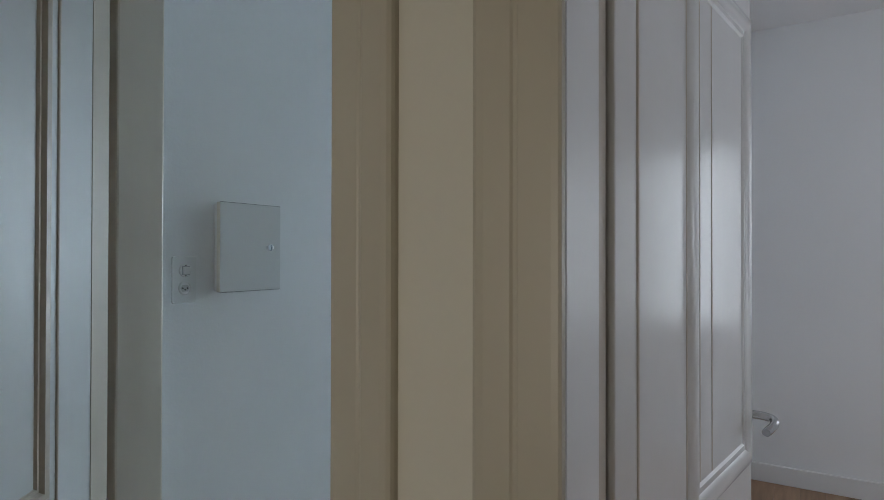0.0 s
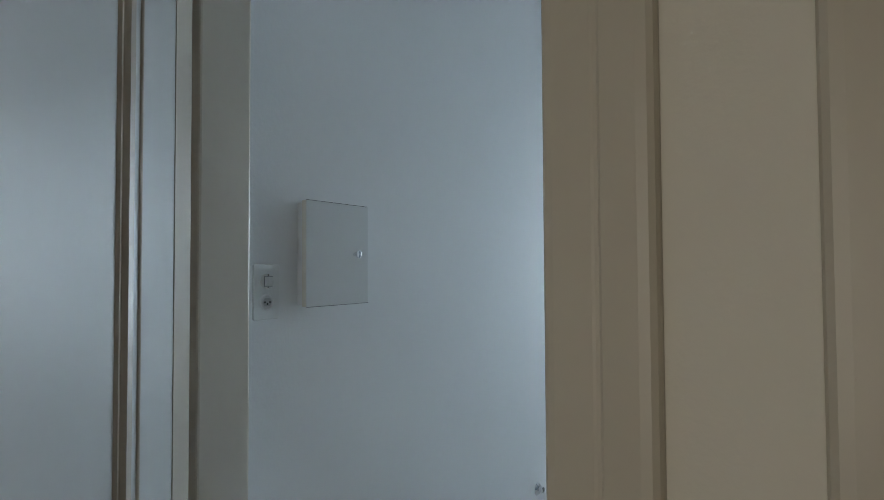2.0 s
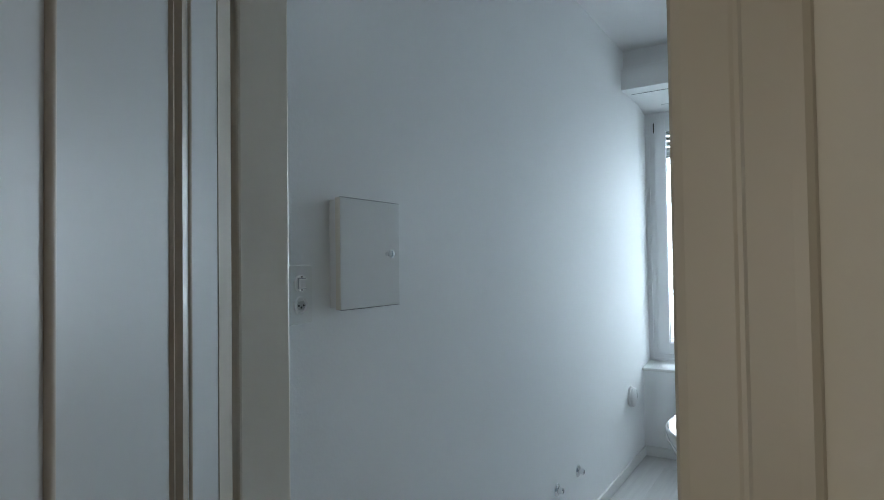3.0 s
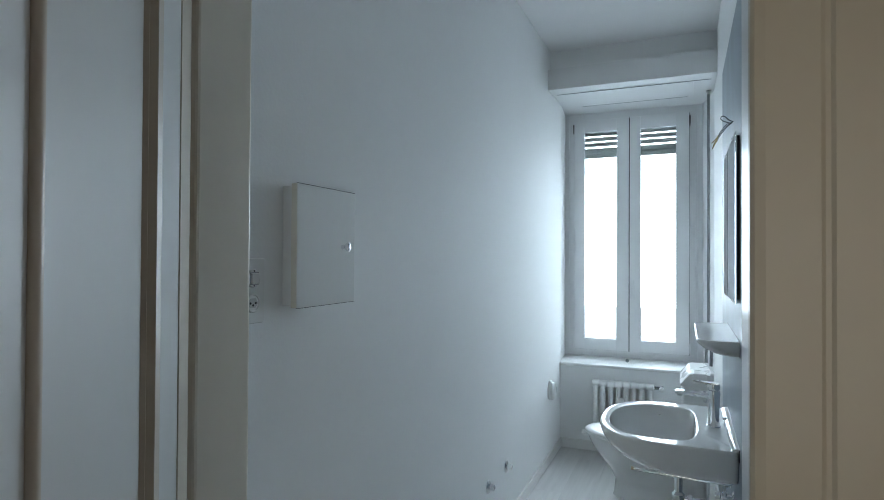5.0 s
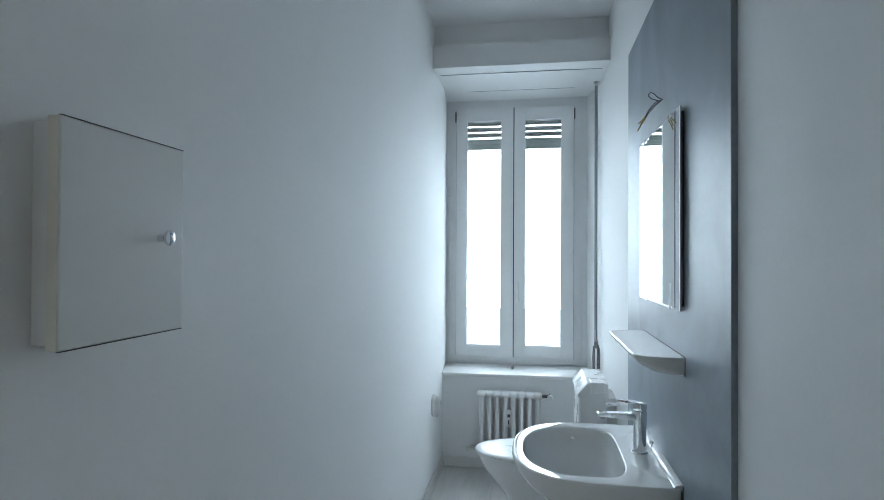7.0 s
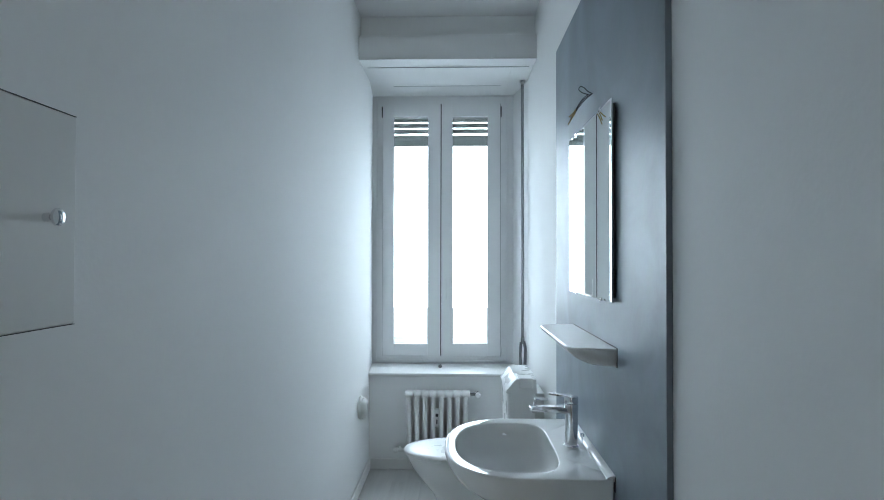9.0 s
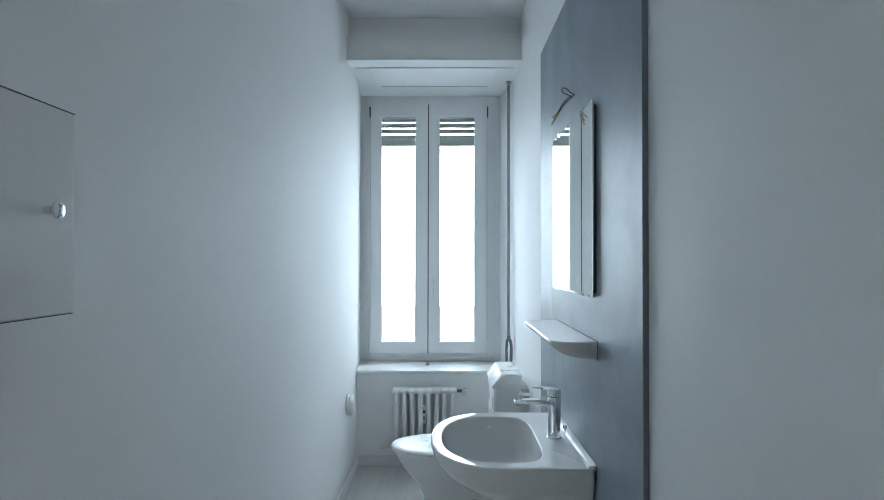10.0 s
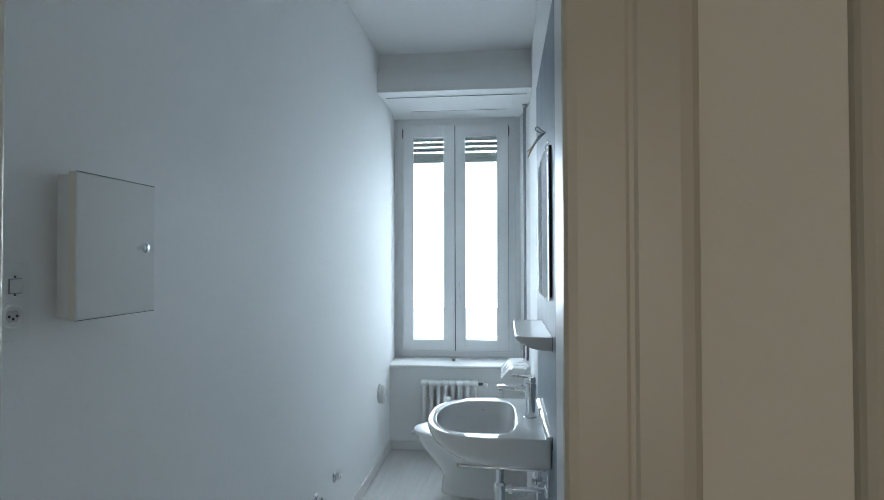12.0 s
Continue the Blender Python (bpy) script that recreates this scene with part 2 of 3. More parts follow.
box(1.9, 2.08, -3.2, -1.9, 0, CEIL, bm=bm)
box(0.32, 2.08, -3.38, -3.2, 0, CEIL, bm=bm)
structure("wall_fill_recess", bm, wall_cream, "cream painted walls of an added, unseen recess behind the hall's fill lamp", "wall")
structure("wall_hall_east", box(3.2, 3.35, -1.9, BATH_Y, 0, CEIL), wall_cream, "cream painted wall at the hall's end", "wall")
# east opening added out of view, only to hold the room's fill lamp
bm = box(5.2, 5.35, BATH_Y, 1.3, 0, CEIL)
box(5.2, 5.35, 2.7, FAR_Y, 0, CEIL, bm=bm)
box(5.2, 5.35, 1.3, 2.7, 0, 0.85, bm=bm)
box(5.2, 5.35, 1.3, 2.7, 2.45, CEIL, bm=bm)
structure("wall_room_east", bm, wall_white, "white wall of the next room with an added, unseen window", "wall")
bm = box(RIGHT_X + 0.16, 2.75, 3.74, FAR_Y, 0, CEIL)
box(3.55, 5.2, 3.74, FAR_Y, 0, CEIL, bm=bm)
box(2.75, 3.55, 3.74, FAR_Y, 0, 0.85, bm=bm)
box(2.75, 3.55, 3.74, FAR_Y, 2.45, CEIL, bm=bm)
structure("wall_room_north", bm, wall_white, "white far wall of the next room with a window", "wall")
structure("wall_room_south", box(3.35, 5.35, BATH_Y - 0.15, BATH_Y, 0, CEIL), wall_white, "white wall of the next room", "wall")
structure("wall_behind_door", box(-0.7, -0.53, -1.9, BATH_Y, 0, CEIL), wall_white, "plain white wall behind the closed door", "wall")
structure("ceiling", box(-0.7, 5.35, -3.38, 4.8, CEIL, CEIL + 0.15), ceil_white, "plain white painted ceiling", "ceiling")
structure("floor", box(-0.7, 5.35, -3.38, 4.8, -0.2, -0.012), black_gap, "underfloor below the boards", "floor")
floor_bath = structure("floor_bath", box(0.0, RIGHT_X, HALL_Y, FAR_Y, -0.012, -0.008), laminate, "pale grey laminate bathroom floor", "floor")
floor_hall = structure("floor_hall", box(-0.366, 3.2, -1.75, HALL_Y, -0.012, -0.008), dark_plastic, "brown oak board floor of the hall", "floor")
floor_room = structure("floor_room", box(RIGHT_X + 0.16, 5.2, BATH_Y, FAR_Y, -0.012, -0.008), dark_plastic, "brown oak board floor of the next room", "floor")

# dropped box above the window, with the shutter's access panel
bm = prism([(0.0, 3.56), (RIGHT_X, 3.56), (RIGHT_X, FAR_Y), (1.055, 4.4), (-0.035, 4.4), (0.0, FAR_Y)], 2.745, 2.7745)
box(0.0, RIGHT_X, 3.56, FAR_Y, 2.7745, 2.89, bm=bm)
structure("soffit", bm, soffit_white, "white painted box of the roller shutter above the window", "soffit")
structure("soffit_upper", box(0.0, RIGHT_X, 3.63, FAR_Y, 2.89, CEIL), wall_white, "white plastered band above the shutter box", "soffit")
structure("soffit_panel", box(0.12, 0.98, 3.72, 4.3, 2.741, 2.745, 0.001), soffit_white, "white access panel under the shutter box", "panel")
# raised grey strips that draw the shadow lines of the grooves
for _y0, _y1, _x0, _x1 in ((3.7165, 3.7195, 0.03, 1.09), (4.12, 4.125, 0.16, 0.94)):
    structure("soffit_groove", box(_x0, _x1, _y0, _y1, 2.7395, 2.7425), grey_metal, "thin shadow groove beside the access panel", "groove")
structure("soffit_trim", box(0.0, RIGHT_X, 3.552, 3.66, 2.737, 2.745, 0.002), soffit_white, "white strip along the shutter box", "trim")


def baseboard(name, x0, x1, y0, y1, h=0.075):
    structure(name, box(x0, x1, y0, y1, 0, h, 0.004), trim_white, "low white painted skirting board", "baseboard")


baseboard("baseboard_west", 0.0, 0.014, BATH_Y, FAR_Y)
baseboard("baseboard_east", RIGHT_X - 0.014, RIGHT_X, BATH_Y, FAR_Y)
baseboard("baseboard_north", 0.014, RIGHT_X - 0.014, FAR_Y - 0.014, FAR_Y)
baseboard("baseboard_room", RIGHT_X + 0.16, 5.2, 3.722, 3.74, 0.12)
baseboard("baseboard_hall", 1.13, 1.281, HALL_Y - 0.016, HALL_Y, 0.12)


# ---- doors ----
def architrave(x0, x1, y, steps, z1, lower=0.0):
    """Upright moulded board on the hall face of a wall, standing out towards -y by a profile of (share, proud)."""
    w = x1 - x0
    outline = [(x0 + a * w, y - p) for a, p in steps]
    outline = [(x0, y), *outline, (x1, y)]
    return prism(outline, lower, z1)


STEPS_R = ((0, 0.014), (0.03, 0.018), (0.1, 0.0195), (0.45, 0.0195), (0.478, 0.0182), (0.512, 0.0182), (0.54, 0.0208), (0.84, 0.0225), (0.93, 0.0215), (0.98, 0.017), (1, 0.01))
STEPS_L = tuple((1 - a, p) for a, p in STEPS_R[::-1])
frame_bath = thing("door_frame_1", pose(0, 0, 0), "cream and white moulded door frame of the bathroom", "door frame", kind="structure")
part("architrave", architrave(0.99, 1.13, HALL_Y, STEPS_R, DOOR_H + 0.12), trim_cream, frame_bath)
part("architrave", architrave(-0.06, 0.08, HALL_Y, STEPS_L, DOOR_H + 0.12), trim_cream, frame_bath)
part("head", moved(architrave(0, 0.12, 0, STEPS_R, 0.9, 0.0), Matrix(((0, 0, 1, 0.09), (0, 1, 0, HALL_Y), (1, 0, 0, DOOR_H), (0, 0, 0, 1)))), trim_cream, frame_bath)
part("lining_rebate", box(0.08, 0.1, 0.107, 0.164, 0, DOOR_H, 0.002), trim_tan, frame_bath, "tan rebate beside the hinges")
part("lining", box(0.08, 0.138, 0.165, 0.302, 0, DOOR_H, 0.006, segments=2), lining_beige, frame_bath, "grey-beige painted lining")
part("lining", box(0.996, 1.03, 0.107, 0.268, 0, DOOR_H, 0.008, segments=3), trim_white, frame_bath, "glossy white painted lining")
part("lining_top", box(0.138, 0.996, 0.107, 0.268, DOOR_H - 0.03, DOOR_H, 0.003), trim_white, frame_bath)

frame_room = thing("door_frame_2", pose(0, 0, 0), "cream moulded door frame of the next room", "door frame", kind="structure")
part("architrave", architrave(1.281, 1.425, HALL_Y, STEPS_L, DOOR_H + 0.12), trim_cream, frame_room)
part("architrave", architrave(2.32, 2.45, HALL_Y, STEPS_R, DOOR_H + 0.12), trim_cream, frame_room)
part("head", box(1.425, 2.32, HALL_Y - 0.03, HALL_Y, DOOR_H - 0.01, DOOR_H + 0.12, 0.004), trim_cream, frame_room)
part("lining", box(1.395, 1.425, 0.107, 0.268, 0, DOOR_H, 0.004), trim_white, frame_room)
part("lining_rebate", box(1.395, 1.418, 0.2685, 0.33, 0, DOOR_H, 0.002), trim_tan, frame_room, "brownish rebate beside the hinges")
part("lining", box(2.32, 2.35, 0.107, 0.32, 0, DOOR_H, 0.004), trim_white, frame_room)


def ring_moulding(u0, u1, z0, z1, face, width, height):
    """A moulded frame round a door panel, on the face y = face, standing out by height (signed)."""
    prof = ((0.0, 0.0), (0.12, 0.75), (0.3, 1.0), (0.5, 0.8), (0.62, 0.25), (0.8, 0.35), (0.95, -0.45), (1.0, -0.6))
    rings = []
    for a, b in prof:
        d = a * width
        rings.append([(u0 + d, face + b * height, z0 + d), (u1 - d, face + b * height, z0 + d), (u1 - d, face + b * height, z1 - d), (u0 + d, face + b * height, z1 - d)])
    return loft(rings, cap_first=False, cap_last=True)


def lever(parent, u, z, face, out, along, metal, reach=1.0):
    """A door handle: oval rosette, neck and lever bent over along u."""
    ros = loft([[(u + s * x, face + out * h, z + s * y) for x, y in rounded(0.034, 0.075, 0.016)] for h, s in ((0, 1), (0.005, 1), (0.008, 0.85))])
    h = part("handle", ros, metal, parent, "metal lever handle on an oval plate", 40)
    pts = smooth_path([(u, face + out * 0.004, z), (u, face + out * 0.03 * reach, z), (u + along * 0.012, face + out * 0.047 * reach, z - 0.004), (u + along * 0.05, face + out * 0.052 * reach, z - 0.01), (u + along * 0.105, face + out * 0.047 * reach, z - 0.018)])
    part("lever", tube(pts, 0.0065 + 0.0035 * reach, 12), metal, h, smooth=50)
    part("keyhole_plate", loft([[(u + s * x, face + out * k, z - 0.09 + s * y) for x, y in rounded(0.03, 0.05, 0.013)] for k, s in ((0, 1), (0.007, 1), (0.01, 0.8))]), metal, h, smooth=40)


def panelled_door(name, m, width, height, thick, panels, material, edge_material, label, category, metal, handle_z, hinge_metal=None, fielded=True, moulding=None, reach=1.0, ring=0.05, hinges=(0.25, 1.15, 2.05)):
    """A leaf hinged at u = 0; its shown face is y = 0 and its body lies behind it, thick (signed) deep."""
    far = 1 if thick > 0 else -1
    door = thing(name, m, label, category, kind="structure")
    y1 = thick
    part("leaf", box(0, width, min(0, y1), max(0, y1), 0.006, height, 0.004, segments=2), material, door)
    part("edge_strip", box(width - 0.001, width + 0.0035, min(0.1 * y1, 0.92 * y1), max(0.1 * y1, 0.92 * y1), 0.01, height - 0.004, 0.0015), edge_material, door)
    for u0, u1, z0, z1 in panels:
        part("panel_moulding", ring_moulding(u0, u1, z0, z1, 0, ring, -far * 0.016), moulding or material, door, smooth=35)
        if fielded:
            part("raised_panel", box(u0 + 0.075, u1 - 0.075, min(0, -far * 0.006), max(0, -far * 0.006), z0 + 0.075, z1 - 0.075, 0.0035, segments=2), material, door)
    lever(door, width - 0.045, handle_z, 0, -far, -1, metal, reach)
    lever(door, width - 0.045, handle_z, y1, far, -1, metal)
    part("lock_plate", box(width + 0.0035, width + 0.0055, min(y1 * 0.3, y1 * 0.7), max(y1 * 0.3, y1 * 0.7), handle_z - 0.1, handle_z + 0.08), metal, door, "worn metal lock plate")
    for z in hinges:
        part("hinge", join(moved(lathe(((0.0, -0.05), (0.006, -0.048), (0.0075, -0.001), (0.0075, 0.0)), 12), Matrix.Translation((-0.006, y1 if far < 0 else 0.0, z))), moved(lathe(((0.0075, 0.0025), (0.0075, 0.046), (0.005, 0.05), (0.0, 0.051)), 12), Matrix.Translation((-0.006, y1 if far < 0 else 0.0, z)))), hinge_metal or metal, door, smooth=40)
    return door


# bathroom door, standing half open into the hall; its shown face looks at the doorway
door_bath = panelled_door("door_1", pose(0.15, 0.136, 0, 0, 0, -52), 0.94, 2.3, -0.042,
              [(0.275, 0.754, 0.98, 2.14), (0.275, 0.754, 0.16, 0.84)],
              door_white, trim_cream, "white painted panelled bathroom door standing half open", "door", brass, 1.2, dark_metal, False, trim_tan)
part("panel_bead", tube([(0.612, 0.002, 1.05), (0.612, 0.002, 2.07)], 0.006, 8), trim_tan, door_bath, smooth=60)
part("panel_bead", tube([(0.235, 0.001, 0.16), (0.235, 0.001, 2.14)], 0.004, 8), trim_tan, door_bath, smooth=60)
part("hinge_stile", box(0.0, 0.085, 0.0, 0.002, 0.01, 2.295), trim_tan, door_bath, "tan strip along the hinges")
# door of the next room, opened into it
door_room = panelled_door("door_2", pose(1.432, 0.335, 0, 0, 0, 81), 0.955, 2.3, 0.042,
              [(0.376, 0.922, 0.9, 2.22), (0.376, 0.922, 0.16, 0.78)],
              gloss_white, gloss_white, "white panelled room door standing wide open", "door", handle_steel, 1.05, fielded=False, reach=1.5, ring=0.09, hinges=(0.25, 2.12))
for _u, _r in ((0.1, 0.006), (0.376, 0.004), (0.468, 0.004), (0.563, 0.004)):
    part("panel_bead", tube([(_u, 0.002, 0.98 if _u > 0.4 else 0.2), (_u, 0.002, 2.14 if _u > 0.4 else 2.2)], _r, 8), trim_tan, door_room, smooth=60)

# closed brown door in the hall's end wall
panelled_door("door_3", pose(-0.372, 0.178, 0, 0, 0, -90), 0.9, 2.3, -0.042,
              [(0.14, 0.76, 0.98, 2.14), (0.14, 0.76, 0.16, 0.84)],
              door_brown, door_brown, "beige-brown painted panelled door, closed, in the hall", "door", brass, 1.05, dark_metal)

# ---- window ----
window = thing("window_1", pose(0, 0, 0), "white plastic two-sash window, closed, below a roller shutter", "window", kind="structure")


def frame_ring(x0, x1, z0, z1, left, right, bottom, top, y0, y1, bevel=0.004):
    """A rectangular frame of four bars butted together, with bevelled bars."""
    bm = box(x0, x0 + left, y0, y1, z0, z1, bevel, segments=2)
    box(x1 - right, x1, y0, y1, z0, z1, bevel, bm=bm, segments=2)
    box(x0 + left, x1 - right, y0 + 0.0005, y1, z0, z0 + bottom, bevel, bm=bm, segments=2)
    box(x0 + left, x1 - right, y0 + 0.0005, y1, z1 - top, z1, bevel, bm=bm, segments=2)
    return bm


part("window_frame", frame_ring(-0.035, 1.055, 0.676, 2.775, 0.12, 0.14, 0.1, 0.12, 4.4, 4.47, 0.002), pvc_white, window)
part("frame_bead", frame_ring(-0.012, 1.015, 0.69, 2.755, 0.014, 0.014, 0.014, 0.014, 4.393, 4.4, 0.002), pvc_white, window)
for x0, x1, gl, gr in ((0.048, 0.494, 0.133, 0.397), (0.501, 0.953, 0.586, 0.857)):
    sash = part("sash", frame_ring(x0, x1, 0.738, 2.68, gl - x0, x1 - gr, 0.094, 0.1, 4.372, 4.43, 0.002), pvc_white, window)
    pane = part("pane", box(gl - 0.008, gr + 0.008, 4.405, 4.411, 0.824, 2.588), clear_glass, sash, "clear glass pane")
    pane.visible_shadow = False
    part("glazing_seal", frame_ring(gl - 0.001, gr + 0.001, 0.831, 2.581, 0.004, 0.004, 0.004, 0.004, 4.398, 4.405, 0.001), grey_metal, sash)
    side = x0 - 0.006 if x0 < 0.3 else x1 + 0.006
    for z in (0.79, 2.615):
        part("sash_hinge", moved(lathe(((0, -0.042), (0.004, -0.041), (0.0048, 0.0), (0.0048, 0.041), (0, 0.042)), 10), Matrix.Translation((side, 4.374, z))), pvc_white if z < 1 else dark_plastic, sash, smooth=40)
# solid grey ring in place of the shade in the sash gap
part("sash_gap", frame_ring(0.044, 0.957, 0.734, 2.684, 0.005, 0.005, 0.005, 0.005, 4.3955, 4.3995, 0.0005), grey_metal, window, "thin shadow gap round the sashes")
part("meeting_seal", box(0.4938, 0.5012, 4.376, 4.43, 0.742, 2.677), black_gap, window, "dark seal between the sashes")
wh = part("window_handle", loft([[(0.531 + s * x, 4.372 - h, 1.19 + s * y) for x, y in rounded(0.026, 0.06, 0.01)] for h, s in ((0, 1), (0.006, 1), (0.008, 0.8))]), pvc_white, window, smooth=40)
part("grip", loft([[(0.531 + s * x, 4.372 - h, 1.255 + s * y) for x, y in rounded(0.018, 0.15, 0.008)] for h, s in ((0.02, 0.8), (0.024, 1), (0.034, 1), (0.037, 0.8))]), pvc_white, wh, smooth=40)
part("window_catch", moved(lathe(((0.0, 0.0), (0.013, 0.0), (0.014, 0.012), (0.011, 0.018), (0, 0.019)), 16), pose(0.5, 4.2, 0.694, 90, 0, 0)), grey_metal, window, smooth=40)



def room_window(name, m, width):
    """A two-sash window in the next room, its inner face at y = 0, from x = 0 to width."""
    w = thing(name, m, "white two-sash window of the next room, closed, out of view", "window", kind="structure")
    part("window_frame", frame_ring(0, width, 0.85, 2.45, 0.05, 0.05, 0.05, 0.05, 0.0, 0.06), pvc_white, w)
    for x0, x1 in ((0.05, width / 2 - 0.002), (width / 2 + 0.002, width - 0.05)):
        sash = part("sash", frame_ring(x0, x1, 0.9, 2.4, 0.06, 0.06, 0.07, 0.07, -0.02, 0.04), pvc_white, w)
        part("pane", box(x0 + 0.055, x1 - 0.055, 0.012, 0.018, 0.965, 2.335), clear_glass, sash, "clear glass pane").visible_shadow = False


room_window("window_2", pose(2.75, 3.95, 0), 0.8)
# this second window is added out of view, round the room's fill lamp
room_window("window_added", pose(5.27, 2.7, 0, 0, 0, -90), 1.4)

sill = structure("window_sill", prism([(0.0, 4.0), (RIGHT_X - 0.0005, 4.0), (RIGHT_X - 0.0005, FAR_Y), (1.055, 4.399), (-0.035, 4.399), (0.0, FAR_Y)], 0.6555, 0.68, 0.008, 3), trim_white, "white painted window sill with a rounded nose", "window sill", 40)
structure("sill_outside", box(-0.1, 1.15, 4.5, 4.95, 0.74, 0.8, 0.006), outside_pale, "pale stone sill outside the window", "sill")
structure("sill_block", box(0.0, 1.055, 4.47, 4.8, 0.656, 0.74), outside_pale, "rendered masonry under the outer sill", "sill")

shutter = thing("roller_shutter", pose(0, 0, 0), "grey roller shutter, rolled almost fully up outside the window", "shutter")
part("bottom_bar", box(0.02, 1.035, 4.549, 4.563, 2.385, 2.428, 0.004), shutter_grey, shutter)
for i in range(7):
    z = 2.4285 if i == 0 else 2.441 + i * 0.046
    h = 0.0445 if i == 0 else 0.036
    part("slat", loft([[(x, 4.556 + dy, z + dz) for dy, dz in ((-0.004, 0), (0.004, 0), (0.006, h / 2), (0.004, h), (-0.004, h), (-0.006, h / 2))] for x in (0.02, 1.035)]), shutter_grey, shutter)
part("side_rail", box(-0.01, 0.02, 4.53, 4.58, 0.8, 2.775), shutter_grey, shutter)
part("side_rail", box(1.035, 1.055, 4.53, 4.58, 0.8, 2.775), shutter_grey, shutter)

backdrop_mat = bpy.data.materials.new("white_overcast_glow")
backdrop_mat.use_nodes = True
_n = backdrop_mat.node_tree.nodes
_e = _n.new("ShaderNodeEmission")
_e.inputs["Color"].default_value, _e.inputs["Strength"].default_value = (0.9, 0.97, 1.0, 1), 1.35
backdrop_mat.node_tree.links.new(_e.outputs[0], _n["Material Output"].inputs["Surface"])
structure("backdrop", box(-60, 60, 55, 55.2, -30, 60), backdrop_mat, "white overcast distance seen through the window", "backdrop")
structure("ground", box(-300, 300, 5.3, 300, -9.2, -9), earth, "dull grey ground far below the window", "ground")

# crank of the roller shutter
crank = thing("shutter_crank", pose(0, 0, 0), "grey metal crank rod of the roller shutter with folded chrome handle", "crank")
part("rod", tube([(1.08, 4.005, 2.74), (1.08, 4.005, 1.9), (1.08, 4.005, 0.93)], 0.0105, 12), grey_metal, crank, smooth=50)
part("bracket", join(box(1.064, 1.102, 4.0, 4.04, 2.733, 2.745, 0.002), moved(lathe(((0.011, 0), (0.011, 0.02), (0.008, 0.026)), 14), Matrix.Translation((1.08, 4.005, 2.71)))), steel, crank, smooth=40)
part("joint", box(1.071, 1.095, 4.004, 4.03, 0.885, 0.94, 0.005, segments=2), dark_chrome, crank, smooth=40)
part("handle", tube(smooth_path([(1.09, 4.012, 0.905), (1.1, 4.008, 0.86), (1.1, 4.008, 0.79), (1.098, 4.008, 0.73)]), 0.011, 12), dark_chrome, crank, smooth=50)
part("handle_grip", tube([(1.07, 4.01, 0.9), (1.066, 4.01, 0.82), (1.068, 4.01, 0.74)], 0.009, 12), dark_chrome, crank, smooth=50)

# ---- left wall: electrical cabinet, switch, pipe caps, paper holder ----
cab = thing("electrical_cabinet", pose(0, 0, 0), "flat white metal electrical cabinet mounted on the wall", "cabinet")
part("body", box(0.0, 0.0405, 0.57, 0.806, 1.391, 1.691, 0.0015), plastic_white, cab)
# dark filler drawn as the shadow between body and door
part("gap_strip", box(0.0405, 0.0428, 0.566, 0.806, 1.394, 1.687), dark_plastic, cab)
cab_door = part("door", box(0.0425, 0.06, 0.551, 0.813, 1.388, 1.694, 0.0025, segments=2), mat("cabinet_lacquer", (0.76, 0.77, 0.76), 0.4, vary=0.015), cab)
for z in (1.3875, 1.6945):
    part("edge_seam", box(0.0555, 0.0604, 0.553, 0.8128, z - 0.0004, z + 0.0004), dark_plastic, cab_door, "thin dark seam")
part("knob", moved(lathe(((0.006, 0.0), (0.006, 0.009), (0.009, 0.013), (0.0125, 0.017), (0.0125, 0.021), (0.0095, 0.0235), (0, 0.024)), 20), pose(0.06, 0.749, 1.541, 0, 90, 0)), chrome, cab_door, "round silvery knob", 40)

# cream strip on the side towards the hall, coloured for its warm light
part("edge_band", box(0.0428, 0.0592, 0.5495, 0.5512, 1.389, 1.693, 0.0005), mat("warm_lit_cream", (0.78, 0.74, 0.66), 0.45, vary=0.03), cab_door, "cream band painted as warm hall light on the edge")

plate = thing("switch_plate", pose(0, 0.457, 1.434), "translucent white wall plate with a switch above a socket", "switch")
part("plate", loft([[(h, s * x, s * y) for x, y in rounded(0.086, 0.152, 0.006)] for h, s in ((0.0, 1), (0.003, 1), (0.0045, 0.985))]), mat("plate_plastic", (0.85, 0.86, 0.85), 0.4, vary=0.02), plate, smooth=40)
disc = ((0.0, 0.0), (0.021, 0.0), (0.0212, 0.005), (0.0195, 0.0075), (0.0, 0.0078))
sw = part("switch", moved(lathe(disc, 28), pose(0.004, 0.0, 0.029, 0, 90, 0)), plastic_white, plate, smooth=40)
# grey plate behind the rocker, standing in for its shadow outline
part("rocker_gap", box(0.0112, 0.0126, -0.0143, 0.0143, 0.0147, 0.0433), grey_metal, sw, "shadow gap round the rocker")
part("rocker", box(0.0115, 0.018, -0.0125, 0.0125, 0.0165, 0.0415, 0.002, segments=2), plastic_white, sw)
for dz in (0.0465, 0.0125):
    part("screw_hole", box(0.0115, 0.0122, -0.002, 0.002, dz - 0.002, dz + 0.002), dark_plastic, sw)
so = part("socket", moved(lathe(((0.0, 0.0), (0.0225, 0.0), (0.0225, 0.006), (0.0205, 0.008), (0.0185, 0.008), (0.0175, 0.004), (0, 0.004)), 28), pose(0.004, 0.0, -0.028, 0, 90, 0)), plastic_white, plate, smooth=40)
